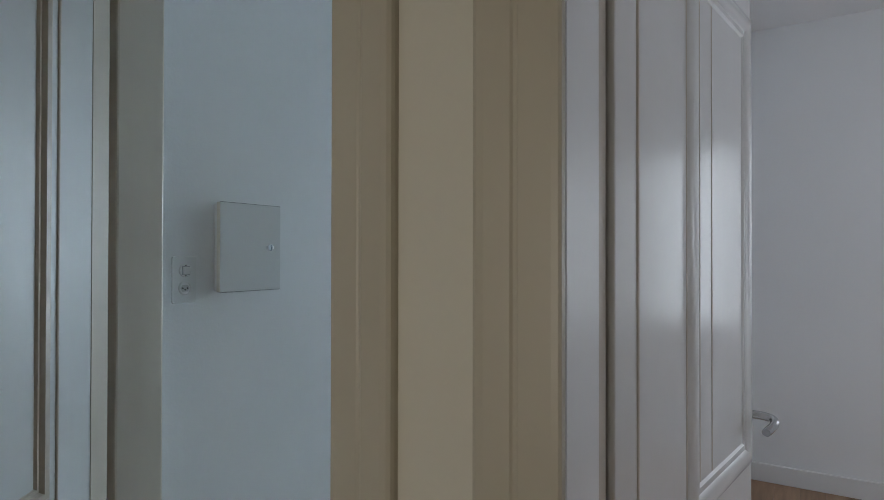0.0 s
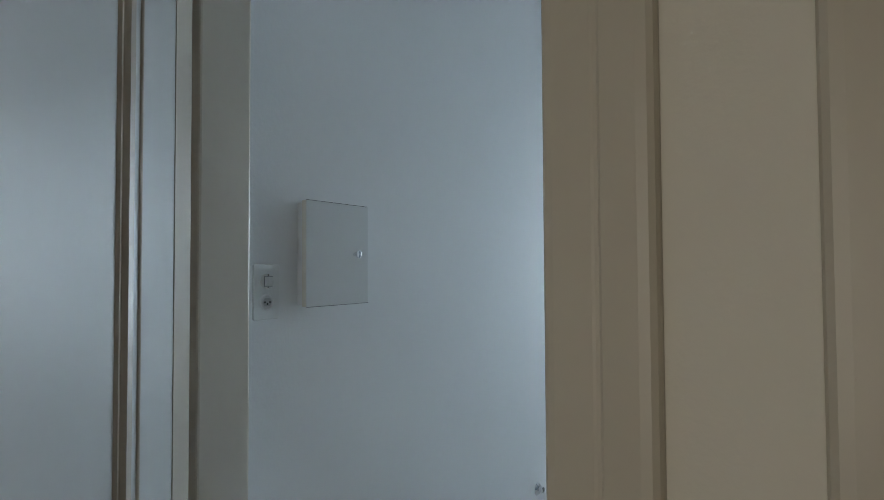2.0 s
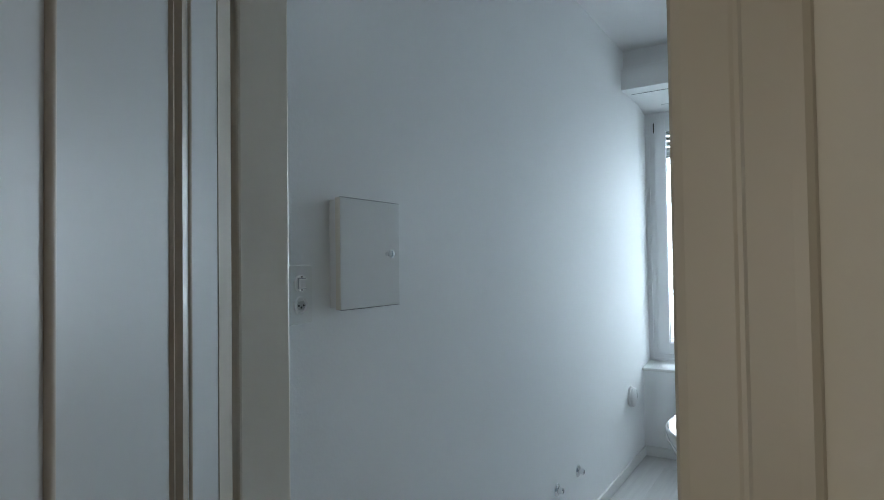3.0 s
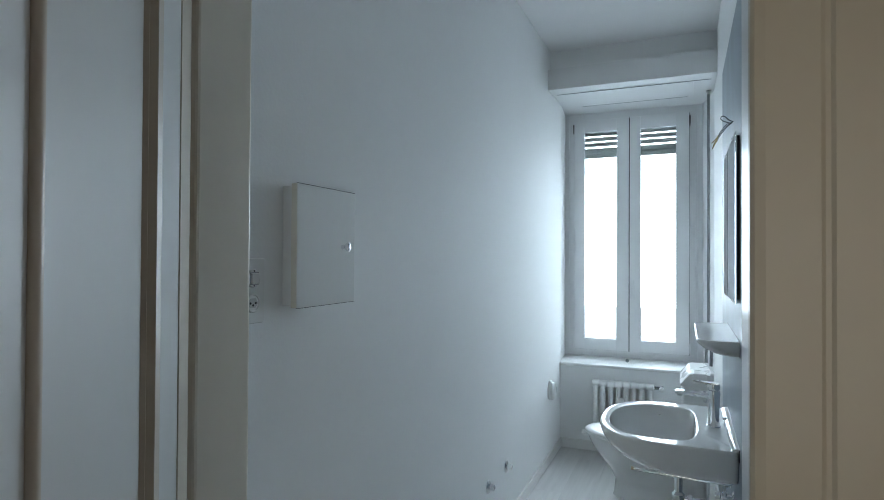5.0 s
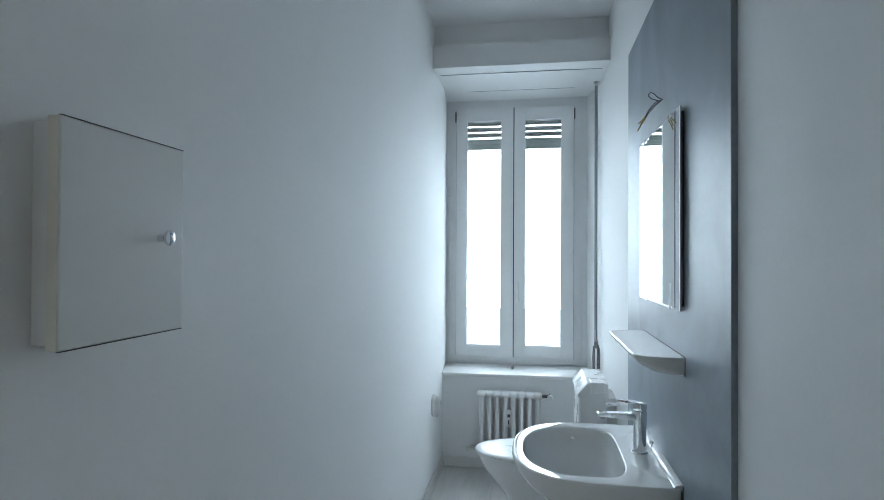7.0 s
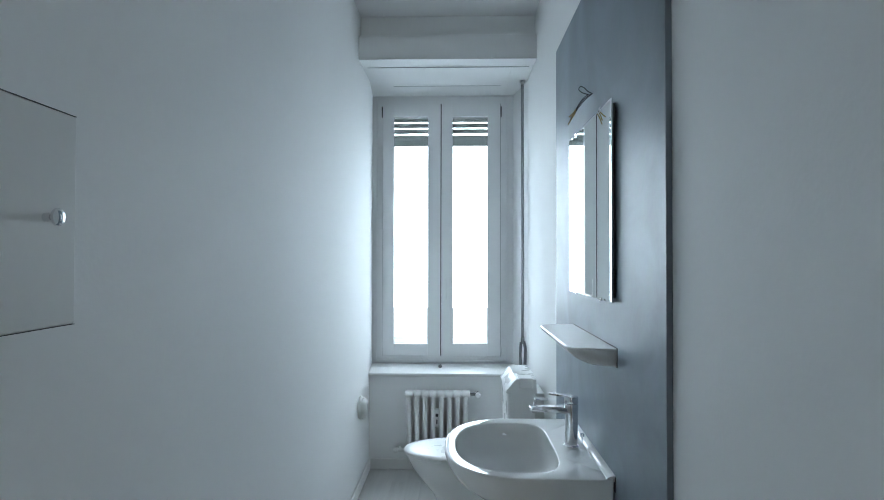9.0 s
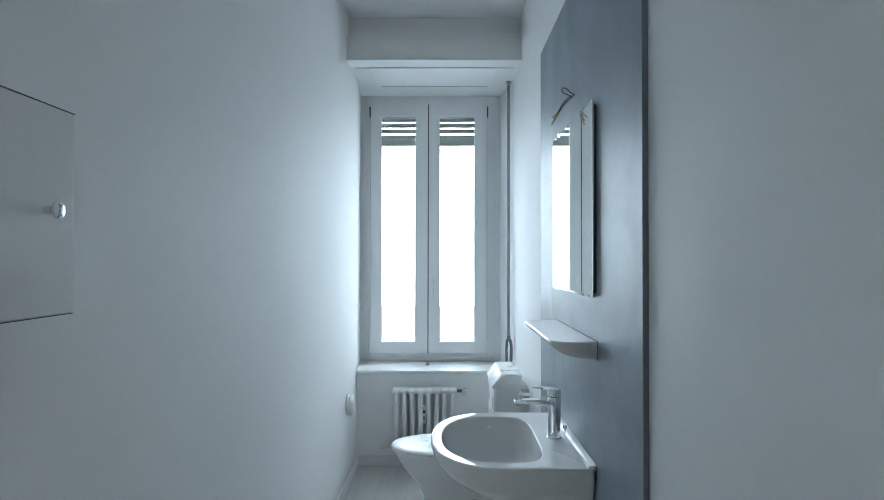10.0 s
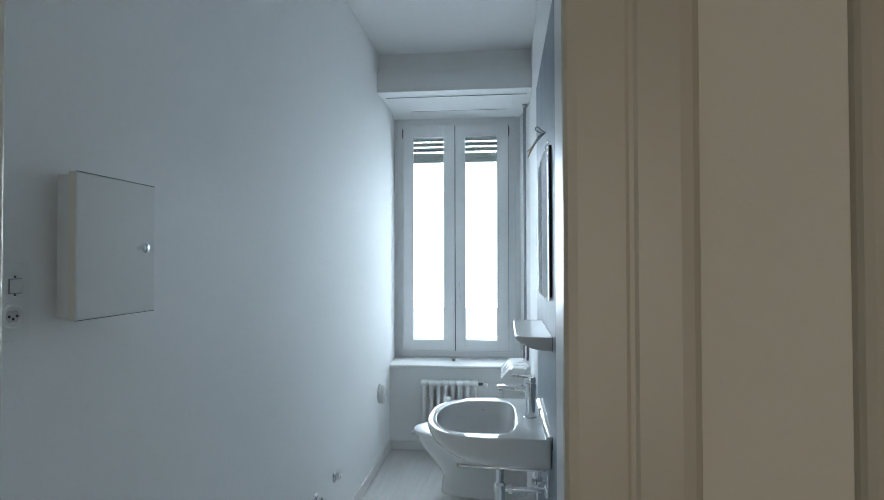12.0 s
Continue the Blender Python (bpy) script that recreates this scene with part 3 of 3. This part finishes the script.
part("socket_insert", loft([[(h, s * x, -0.028 + s * y) for x, y in ((0.0165, 0.0), (0.009, 0.011), (-0.009, 0.011), (-0.0165, 0.0), (-0.009, -0.011), (0.009, -0.011))] for h, s in ((0.0075, 1), (0.0085, 1))]), mat("socket_grey", (0.58, 0.58, 0.57), 0.4), so)
for dy, dz in ((-0.0085, 0.0), (0.0085, 0.0), (0.0, -0.005)):
    part("socket_hole", moved(lathe(((0.0, 0), (0.0028, 0), (0.0028, 0.0008), (0, 0.0008)), 10), pose(0.0086, dy, -0.028 + dz, 0, 90, 0)), black_gap, so)


def pipe_cap(y, z):
    c = thing("pipe_cap", pose(0, y, z), "chrome cap on a capped water outlet in the wall", "pipe cap", "capped water outlets")
    part("rosette", moved(lathe(((0.034, 0.0), (0.034, 0.004), (0.028, 0.01), (0.02, 0.013), (0, 0.013)), 24), pose(0, 0, 0, 0, 90, 0)), chrome, c, smooth=40)
    part("plug", moved(lathe(((0.017, 0.01), (0.017, 0.034), (0.013, 0.038), (0.009, 0.038), (0.008, 0.03), (0, 0.03)), 6), pose(0, 0, 0, 0, 90, 0)), chrome, c)
    return c


pipe_cap(2.514, 0.343)
pipe_cap(2.2, 0.343)

holder = thing("toilet_paper_holder", pose(0, 3.62, 0.535), "white oval plastic toilet paper holder on the wall", "paper holder")
oval = lambda w, h, k: [(w * math.cos(2 * math.pi * i / 28), h * math.sin(2 * math.pi * i / 28)) for i in range(28)]
part("back_plate", loft([[(h, s * x, s * y) for x, y in oval(0.06, 0.075, 0)] for h, s in ((0, 0.9), (0.012, 1), (0.018, 0.95))]), plastic_white, holder, smooth=40)
part("cover", loft([[(h, s * x, s * y - 0.004) for x, y in oval(0.055, 0.068, 0)] for h, s in ((0.0185, 0.96), (0.032, 1), (0.044, 0.88), (0.05, 0.6), (0.052, 0.2))]), plastic_white, holder, smooth=40)

# ---- radiator ----
rad = thing("radiator", pose(0.265, 3.955, 0), "white enamelled column radiator under the window sill", "radiator")
for i in range(8):
    x = 0.028 + 0.0557 * i
    col = bmesh.new()
    for y in (-0.026, 0.026):
        join(col, tube([(x, y, 0.17), (x, y * 1.05, 0.2), (x, y * 1.05, 0.51), (x, y, 0.545)], 0.0175, 12))
    for z in (0.158, 0.548):
        join(col, loft([[(x + dx, s * py, z + s * pz) for py, pz in rounded(0.09, 0.044, 0.02, 4)] for dx, s in ((-0.0279, 0.82), (-0.019, 1), (0.019, 1), (0.0279, 0.82))]))
    part("column", col, rad_white, rad, smooth=45)
v = part("valve", tube([(0.45, 0, 0.548), (0.485, 0, 0.548)], 0.011, 12), dark_chrome, rad, "metal valve with a white knob", 50)
part("valve_knob", moved(lathe(((0.0, 0.0), (0.016, 0.002), (0.02, 0.012), (0.02, 0.03), (0.015, 0.036), (0, 0.037)), 18), pose(0.503, -0.004, 0.545, 90, 0, 0)), plastic_white, v, smooth=40)
part("valve_elbow", tube(smooth_path([(0.482, 0, 0.548), (0.502, 0.0, 0.546), (0.503, 0.03, 0.545), (0.503, 0.06, 0.545)]), 0.009, 10), dark_chrome, v, smooth=50)
w = part("drain_valve", tube([(0.0, 0, 0.158), (-0.065, 0, 0.158)], 0.01, 12), plastic_white, rad, smooth=50)
part("drain_cap", moved(lathe(((0.018, 0), (0.019, 0.014), (0.014, 0.028), (0, 0.03)), 16), pose(-0.052, 0, 0.158, 0, -90, 0)), plastic_white, w, smooth=40)
part("drain_pipe", tube([(-0.04, 0, 0.158), (-0.04, 0.06, 0.158)], 0.008, 10), plastic_white, w, smooth=50)
meter = part("heat_meter", box(0.2, 0.238, -0.054, -0.034, 0.335, 0.46, 0.004, segments=2), plastic_white, rad, "small white heat meter with a dark display")
part("display", box(0.212, 0.23, -0.0555, -0.054, 0.405, 0.425), dark_plastic, meter)
part("meter_label", box(0.217, 0.225, -0.0555, -0.054, 0.355, 0.385), dark_plastic, meter)

# ---- toilet ----
WC_Y = 3.25


def egg(x0, x1, w, z, mid=0.55, n=44, square=2.6):
    """A closed outline: round towards -x, squarer towards +x."""
    cx = x0 + (x1 - x0) * mid
    out = []
    for i in range(n):
        a = 2 * math.pi * i / n
        c, s = math.cos(a), math.sin(a)
        e = 2 / (2.0 if c < 0 else square)
        r = (x1 - cx) if c > 0 else (cx - x0)
        es = 2 / (2.0 if c < 0 else square)
        out.append((cx + r * math.copysign(abs(c) ** e, c), WC_Y + w / 2 * math.copysign(abs(s) ** es, s), z))
    return out


wc = thing("toilet", pose(0, 0, 0), "white ceramic floor-standing toilet with closed lid", "toilet")
part("bowl", loft([egg(0.5, 1.06, 0.23, 0.0), egg(0.505, 1.06, 0.225, 0.02), egg(0.515, 1.06, 0.21, 0.1), egg(0.487, 1.06, 0.235, 0.16), egg(0.435, 1.05, 0.292, 0.22), egg(0.375, 1.02, 0.337, 0.295), egg(0.349, 1.0, 0.354, 0.345),
                  egg(0.342, 0.99, 0.36, 0.37), egg(0.346, 0.985, 0.354, 0.378)]), ceramic, wc, smooth=50)
part("seat", loft([egg(0.334, 0.84, 0.37, 0.38), egg(0.328, 0.845, 0.376, 0.384), egg(0.33, 0.843, 0.372, 0.392)]), plastic_white, wc, "white plastic seat", 50)
part("lid", loft([egg(0.328, 0.85, 0.376, 0.3935), egg(0.322, 0.852, 0.382, 0.397), egg(0.322, 0.852, 0.382, 0.403), egg(0.328, 0.848, 0.372, 0.409), egg(0.37, 0.81, 0.3, 0.4115)]), plastic_white, wc, "white plastic lid, closed", 50)

cist = thing("cistern", pose(0, 0, 0), "white plastic flush cistern with a sloping lid on the wall", "cistern")
CX, CY = 0.983, 3.38
part("tank", loft([[(CX + s * x, CY + s * y, z) for x, y in rounded(0.158, 0.405, 0.022)] for z, s in ((0.395, 0.9), (0.41, 0.95), (0.6, 0.98), (0.738, 1.0))]), plastic_white, cist, smooth=40)
# cover with one broad slope towards the room
prof = [(0.899, 0.739), (0.895, 0.747), (0.898, 0.756), (0.945, 0.812), (0.951, 0.8165), (0.959, 0.818), (1.063, 0.82), (1.065, 0.739)]
lid = loft([[(x if x > 1 else x + d * 0.4, y, z - d * (0.5 if z > 0.79 else 0)) for x, z in prof] for y, d in ((CY - 0.212, 0.009), (CY - 0.209, 0.002), (CY - 0.205, 0.0), (CY + 0.205, 0.0), (CY + 0.209, 0.002), (CY + 0.212, 0.009))])
cl = part("cistern_lid", lid, plastic_white, cist, smooth=25)
part("flush_button", box(0.968, 1.045, CY - 0.218, CY - 0.09, 0.764, 0.8245, 0.004, segments=2), plastic_white, cl, "flush button set over the edge of the lid")
part("wall_bracket", box(1.058, RIGHT_X, CY - 0.12, CY + 0.12, 0.5, 0.72, 0.003), plastic_white, cist)
part("flush_pipe", tube(smooth_path([(1.05, CY, 0.43), (1.05, CY - 0.02, 0.38), (1.04, WC_Y + 0.03, 0.34), (1.0, WC_Y, 0.31)]), 0.024, 14), plastic_white, cist, smooth=50)
sv = part("supply_valve", tube([(1.118, WC_Y - 0.13, 0.72), (1.06, WC_Y - 0.13, 0.72)], 0.009, 12), chrome, cist, "small chrome angle valve", 50)
part("supply_hose", tube(smooth_path([(1.06, WC_Y - 0.13, 0.72), (1.045, WC_Y - 0.125, 0.7), (1.04, WC_Y - 0.11, 0.665), (1.03, WC_Y - 0.07, 0.66)]), 0.006, 10), chrome, sv, smooth=50)
part("valve_wheel", moved(lathe(((0.014, 0), (0.015, 0.01), (0.012, 0.018), (0, 0.019)), 14), pose(1.06, WC_Y - 0.13, 0.72, 0, -90, 0)), chrome, sv, smooth=40)

# ---- right wall: grey panel, mirror, shelf ----
PANEL_X = 1.108
panel = structure("wall_panel", box(PANEL_X, RIGHT_X, 1.315, 2.79, 0.0, 2.5, 0.001), plaster_grey, "blue-grey trowelled plaster panel behind the washbasin", "wall panel")
structure("panel_edge_trim", box(PANEL_X - 0.003, RIGHT_X, 1.306, 1.3145, 0.0, 2.503, 0.001), mat("dark_grey_trim", (0.24, 0.27, 0.3), 0.4, 0.2, vary=0.06), "dark grey metal edge strip of the wall panel", "trim")

mirror = thing("mirror", pose(0, 0, 0), "frameless rectangular bathroom mirror on the grey panel", "mirror")
part("glass", loft([[(x, 1.724 + i, 1.352 + i), (x, 2.383 - i, 1.352 + i), (x, 2.383 - i, 1.976 - i), (x, 1.724 + i, 1.976 - i)] for x, i in ((1.0975, 0.0), (1.0932, 0.0), (1.0925, 0.006))]), mirror_glass, mirror, "silvered mirror glass with a ground edge")
# inset board coloured dark as the shadow gap at the mirror's edge
part("backing", box(1.0978, PANEL_X, 1.738, 2.369, 1.366, 1.962), dark_plastic, mirror, "backing board, dark for the shadow gap behind the mirror")
for y in (1.86, 2.25):
    part("clip", box(1.09, PANEL_X, y - 0.01, y + 0.01, 1.9655, 1.981, 0.001), chrome, mirror)
    part("clip", box(1.09, PANEL_X, y - 0.01, y + 0.01, 1.348, 1.36, 0.001), chrome, mirror)

shelf_thing = thing("shelf", pose(0, 0, 0), "white glazed ceramic shelf under the mirror", "shelf")


def shelf_outline(d, inset):
    y0, y1 = 1.722 + inset, 2.38 - inset
    xf = PANEL_X - d
    out = [(PANEL_X, y0), (PANEL_X, y1)]
    r = 0.075
    for i in range(9):
        a = radians(90 * i / 8)
        out.append((xf + r - r * math.sin(a), y1 - r * (1 - math.cos(a)) * 0.75))
    for i in range(9):
        a = radians(90 - 90 * i / 8)
        out.append((xf + r - r * math.sin(a), y0 + r * (1 - math.cos(a)) * 0.75))
    return out


part("shelf_board", loft([[(x, y, z) for x, y in shelf_outline(d, k)] for z, d, k in ((1.158, 0.07, 0.012), (1.163, 0.085, 0.006), (1.178, 0.115, 0.001), (1.196, 0.138, 0.0), (1.2075, 0.144, 0.0), (1.2115, 0.1428, 0.001), (1.2132, 0.1405, 0.003), (1.2135, 0.1375, 0.005), (1.2135, 0.13, 0.012))]), ceramic, shelf_thing, smooth=45)
part("wall_seal", box(PANEL_X - 0.0015, PANEL_X, 1.719, 2.383, 1.156, 1.2165), dark_plastic, shelf_thing, "dark gap behind the shelf")

cable = thing("loose_cable", pose(0, 0, 0), "loose lamp cable ends hanging from the grey panel", "cable")
part("cable_loop", tube(smooth_path([(PANEL_X, 2.03, 2.075), (1.09, 2.03, 2.085), (1.08, 2.035, 2.098), (1.068, 2.04, 2.104), (1.062, 2.044, 2.095), (1.07, 2.04, 2.084), (1.08, 2.035, 2.078), (1.094, 2.03, 2.072)]), 0.0016, 8), wire_black, cable, smooth=60)
for k, (dy, dz) in enumerate(((0.0, 0.0), (0.012, -0.006), (-0.01, 0.006))):
    part("wire", tube(smooth_path([(1.105, 2.03, 2.074), (1.082, 2.038 + dy * 0.5, 2.06 + dz), (1.062, 2.046 + dy, 2.036 + dz), (1.052, 2.052 + dy, 2.018 + dz)]), 0.0012, 7), wire_black, cable, smooth=60)
    part("wire_end", tube(smooth_path([(1.052, 2.052 + dy, 2.018 + dz), (1.042, 2.056 + dy, 2.003 + dz), (1.035 - k * 0.004, 2.06 + dy * 1.6, 1.986 + dz * 1.5)]), 0.0021, 7), wire_gold, cable, "yellow insulated wire end", 60)

# ---- washbasin ----
BY, RIM = 2.066, 0.815


def d_outline(z, s=1.0, sy=None, cx=0.875, af=0.294, ab=0.2325, b=0.332, nf=2.5, nb=26, back=PANEL_X, n=72):
    """Outline of the basin, drawn in towards the wall by s."""
    out = []
    sy = s if sy is None else sy
    for i in range(n):
        a = 2 * math.pi * i / n
        c, q = math.cos(a), math.sin(a)
        p = nb if c > 0 else nf
        x = cx + (ab if c > 0 else af) * math.copysign(abs(c) ** (2 / p), c)
        y = b * math.copysign(abs(q) ** (2 / p), q)
        out.append((back + (x - back) * s, BY + y * sy, z))
    return out


def bowl_outline(z, s=1.0, dx=0.0, dip=0.0, n=72):
    """Outline of the bowl, lower by dip at its front."""
    out = []
    for i in range(n):
        a = 2 * math.pi * i / n
        c, q = math.cos(a), math.sin(a)
        p = 4.2 if c > 0 else 2.3
        out.append((0.815 + dx + (0.152 if c > 0 else 0.194) * s * math.copysign(abs(c) ** (2 / p), c), BY - 0.005 + 0.268 * s * math.copysign(abs(q) ** (2 / p), q), z - dip * max(0.0, -c)))
    return out


basin = thing("washbasin", pose(0, 0, 0), "white glazed ceramic washbasin hung on the grey panel", "washbasin")
rings = [d_outline(0.655, 0.42, 0.5), d_outline(0.662, 0.52, 0.66), d_outline(0.68, 0.7, 0.84), d_outline(0.705, 0.84, 0.94), d_outline(0.74, 0.94, 0.98), d_outline(0.775, 0.985, 0.995), d_outline(0.802, 1.0, 1.0),
         d_outline(0.8105, 0.999, 0.999), d_outline(0.8138, 0.9945, 0.995), d_outline(RIM, 0.988, 0.989), d_outline(RIM + 0.0001, 0.982, 0.984),
         bowl_outline(RIM, 1.022), bowl_outline(RIM - 0.0005, 1.01, 0.0, 0.0004), bowl_outline(RIM - 0.0022, 1.002, 0.0, 0.0012), bowl_outline(RIM - 0.006, 0.995, 0.0, 0.002), bowl_outline(RIM - 0.013, 0.989, 0.0, 0.002), bowl_outline(0.788, 0.975), bowl_outline(0.765, 0.94, 0.002), bowl_outline(0.738, 0.865, 0.006), bowl_outline(0.714, 0.73, 0.012), bowl_outline(0.7, 0.5, 0.022), bowl_outline(0.695, 0.25, 0.03), bowl_outline(0.694, 0.08, 0.034)]
part("bowl", loft(rings), ceramic, basin, smooth=60)
part("back_ledge", loft([[(x, y, z) for x, z in ((PANEL_X, 0.806), (PANEL_X, 0.824), (1.1, 0.8235), (1.09, 0.821), (1.078, 0.813), (1.074, 0.807))] for y in (BY - 0.322, BY + 0.322)]), ceramic, basin, smooth=40)
part("wall_seal", box(PANEL_X - 0.002, PANEL_X, BY - 0.326, BY + 0.326, 0.775, 0.82), dark_plastic, basin, "dark gap along the wall")
part("drain_ring", moved(lathe(((0.024, 0.0), (0.026, 0.002), (0.022, 0.004), (0.016, 0.002), (0, 0.002)), 24), Matrix.Translation((0.848, BY - 0.005, 0.695))), chrome, basin, smooth=40)
part("overflow_hole", moved(lathe(((0.0, 0.0), (0.008, 0.0), (0.008, 0.003), (0, 0.003)), 16), pose(0.815, BY + 0.252, 0.768, 80, 0, 0)), chrome, basin, smooth=40)

tap = thing("basin_tap", pose(1.035, BY - 0.01, RIM - 0.003), "chrome single-lever mixer tap on the washbasin", "tap")
part("base_ring", lathe(((0.0285, 0.0), (0.0285, 0.004), (0.025, 0.007), (0.02, 0.007)), 28), chrome, tap, smooth=40)
part("body", loft([[(x + dx, y, z) for x, y in rounded(2 * r, 2 * r, r * 0.95, 8)] for z, r, dx in ((0.006, 0.023, 0.0), (0.04, 0.0225, 0.0), (0.09, 0.0225, 0.001), (0.12, 0.0235, 0.001), (0.15, 0.0245, 0.001), (0.153, 0.0235, 0.001))]), chrome, tap, smooth=40)
part("spout", loft([[(x, s * w, z + s * h) for s, w, h in ((1, w, 0), (1, w * 0.75, t), (-1, -0.0 + w * 0.75, -t), (-1, w, 0), (-1, w * 0.75, t), (1, w * 0.75, -t))] for x, w, t, z in ((-0.012, 0.018, 0.0125, 0.129), (-0.045, 0.0185, 0.0105, 0.1325), (-0.1, 0.0185, 0.0085, 0.1345), (-0.14, 0.018, 0.0075, 0.135), (-0.148, 0.015, 0.005, 0.135))]), chrome, tap, smooth=50)
part("aerator", moved(lathe(((0.011, 0.0), (0.011, 0.01), (0.009, 0.012)), 16), Matrix.Translation((-0.13, 0, 0.1195))), steel, tap, smooth=40)
part("lever_cap", loft([[(x, y, z) for x, y in rounded(2 * r, 2 * r, r * 0.95, 8)] for z, r in ((0.1555, 0.0235), (0.158, 0.025), (0.174, 0.025), (0.179, 0.0235), (0.18, 0.02))]), chrome, tap, smooth=40)
part("lever", loft([[(x, sy * w, z + sz * t) for sy, sz in ((-1, -1), (1, -1), (1, 1), (-1, 1))] for x, w, t, z in ((0.01, 0.014, 0.004, 0.178), (-0.03, 0.0125, 0.0035, 0.182), (-0.075, 0.0105, 0.003, 0.188), (-0.082, 0.008, 0.0015, 0.189))]), chrome, tap, smooth=40)
part("drain_knob", join(tube([(0.042, 0.01, 0.0), (0.042, 0.01, 0.03)], 0.003, 8), moved(lathe(((0.004, 0), (0.008, 0.003), (0.008, 0.012), (0, 0.014)), 12), Matrix.Translation((0.042, 0.01, 0.03)))), chrome, tap, smooth=40)

rail = thing("towel_rail", pose(0, 0, 0), "thin chrome towel rail below the washbasin", "towel rail")
part("bar", tube(smooth_path([(PANEL_X - 0.002, BY - 0.18, 0.655), (1.085, BY - 0.21, 0.655), (1.06, BY - 0.215, 0.654), (0.9, BY - 0.215, 0.658), (0.73, BY - 0.215, 0.665)]), 0.0055, 10), chrome, rail, smooth=50)
part("end_cap", moved(lathe(((0.0065, 0), (0.0065, 0.01), (0, 0.011)), 12), pose(0.735, BY - 0.215, 0.665, 0, -90, 0)), brass, rail, smooth=40)

trap = thing("basin_trap", pose(0.9, BY + 0.0, 0), "chrome bottle trap and waste pipe under the washbasin", "trap")
part("tail_pipe", tube([(0, 0, 0.66), (0, 0, 0.5)], 0.0165, 18), chrome, trap, smooth=50)
part("collar", lathe(((0.016, 0.575), (0.023, 0.578), (0.023, 0.593), (0.016, 0.597)), 20), chrome, trap, smooth=40)
part("bottle", lathe(((0, 0.37), (0.02, 0.372), (0.022, 0.39), (0.022, 0.48), (0.026, 0.485), (0.026, 0.51), (0.017, 0.52)), 22), chrome, trap, smooth=40)
part("waste_pipe", tube(smooth_path([(0.02, 0, 0.49), (0.08, 0, 0.49), (0.15, 0, 0.49), (0.208, 0, 0.49)]), 0.0125, 16), chrome, trap, smooth=50)
part("waste_nut", moved(lathe(((0.015, 0), (0.021, 0.002), (0.021, 0.018), (0.015, 0.02)), 6), pose(0.035, 0, 0.49, 0, 90, 0)), chrome, trap)
part("waste_rosette", moved(lathe(((0.016, 0.0), (0.03, 0.006), (0.034, 0.012), (0.034, 0.014)), 22), pose(0.194, 0, 0.49, 0, 90, 0)), chrome, trap, smooth=40)
part("drain_rod", tube([(0.015, -0.005, 0.62), (0.19, -0.02, 0.575)], 0.003, 8), steel, trap, smooth=50)
part("rod_joint", lathe(((0.0, 0.612), (0.008, 0.612), (0.01, 0.622), (0.008, 0.634), (0, 0.635)), 12), dark_metal, trap, smooth=40)
part("lift_rod", tube([(0.12, -0.015, 0.66), (0.118, -0.015, 0.53)], 0.0025, 8), steel, trap, smooth=50)


def angle_valve(y):
    a = thing("angle_valve", pose(PANEL_X, y, 0.56), "small chrome angle valve with supply hose", "valve", "valves under the washbasin")
    part("rosette", moved(lathe(((0.026, 0.0), (0.026, 0.003), (0.016, 0.01), (0, 0.01)), 20), pose(0, 0, 0, 0, -90, 0)), chrome, a, smooth=40)
    part("body", tube([(-0.008, 0, 0), (-0.05, 0, 0)], 0.009, 12), chrome, a, smooth=50)
    part("wheel", moved(lathe(((0.006, 0), (0.014, 0.004), (0.015, 0.02), (0.012, 0.024), (0, 0.025)), 10), pose(-0.048, 0, 0, 0, -90, 0)), chrome, a, smooth=40)
    part("nut", moved(lathe(((0.01, 0), (0.01, 0.014), (0.007, 0.016)), 6), Matrix.Translation((-0.036, 0, 0.006))), chrome, a)
    part("hose", tube(smooth_path([(-0.036, 0, 0.015), (-0.036, 0, 0.05), (-0.05, 0.5 * (BY - y), 0.09), (-0.07, 0.85 * (BY - y), 0.12)]), 0.005, 10), steel, a, smooth=50)
    return a


angle_valve(BY - 0.09)
angle_valve(BY + 0.09)

# ---- floor boards, piece by piece ----
def plank_mesh(name, w, l, material, bevel):
    bm = box(0, w, 0, l, -0.008, 0.0, bevel)
    me = bpy.data.meshes.new(name)
    bm.to_mesh(me)
    bm.free()
    me.materials.append(material)
    return me


def lay(floor, x0, x1, y0, y1, w, l, material, gap=0.0007, seed=1, bevel=0.0012):
    """Boards along y in staggered rows, cut at the walls."""
    rng = random.Random(seed)
    meshes = {}
    x = x0
    while x < x1 - 0.004:
        bw = min(w, x1 - x)
        y = y0
        length = l * rng.uniform(0.25, 1.0)
        while y < y1 - 0.004:
            bl = min(length, y1 - y)
            key = (round(bw, 3), round(bl, 3))
            if key not in meshes:
                meshes[key] = plank_mesh("plank", bw - gap, bl - gap, material, bevel)
            p = new("plank", meshes[key])
            p.location, p.parent = (x, y, 0), floor
            y += bl
            length = l
        x += w


lay(floor_bath, 0.0, RIGHT_X, HALL_Y, FAR_Y, 0.192, 1.28, laminate, gap=0.0004, bevel=0.0005)
lay(floor_hall, -0.366, 3.2, -1.75, HALL_Y, 0.14, 1.2, parquet, seed=2)
lay(floor_room, RIGHT_X + 0.16, 5.2, BATH_Y, FAR_Y, 0.14, 1.4, parquet, seed=3)
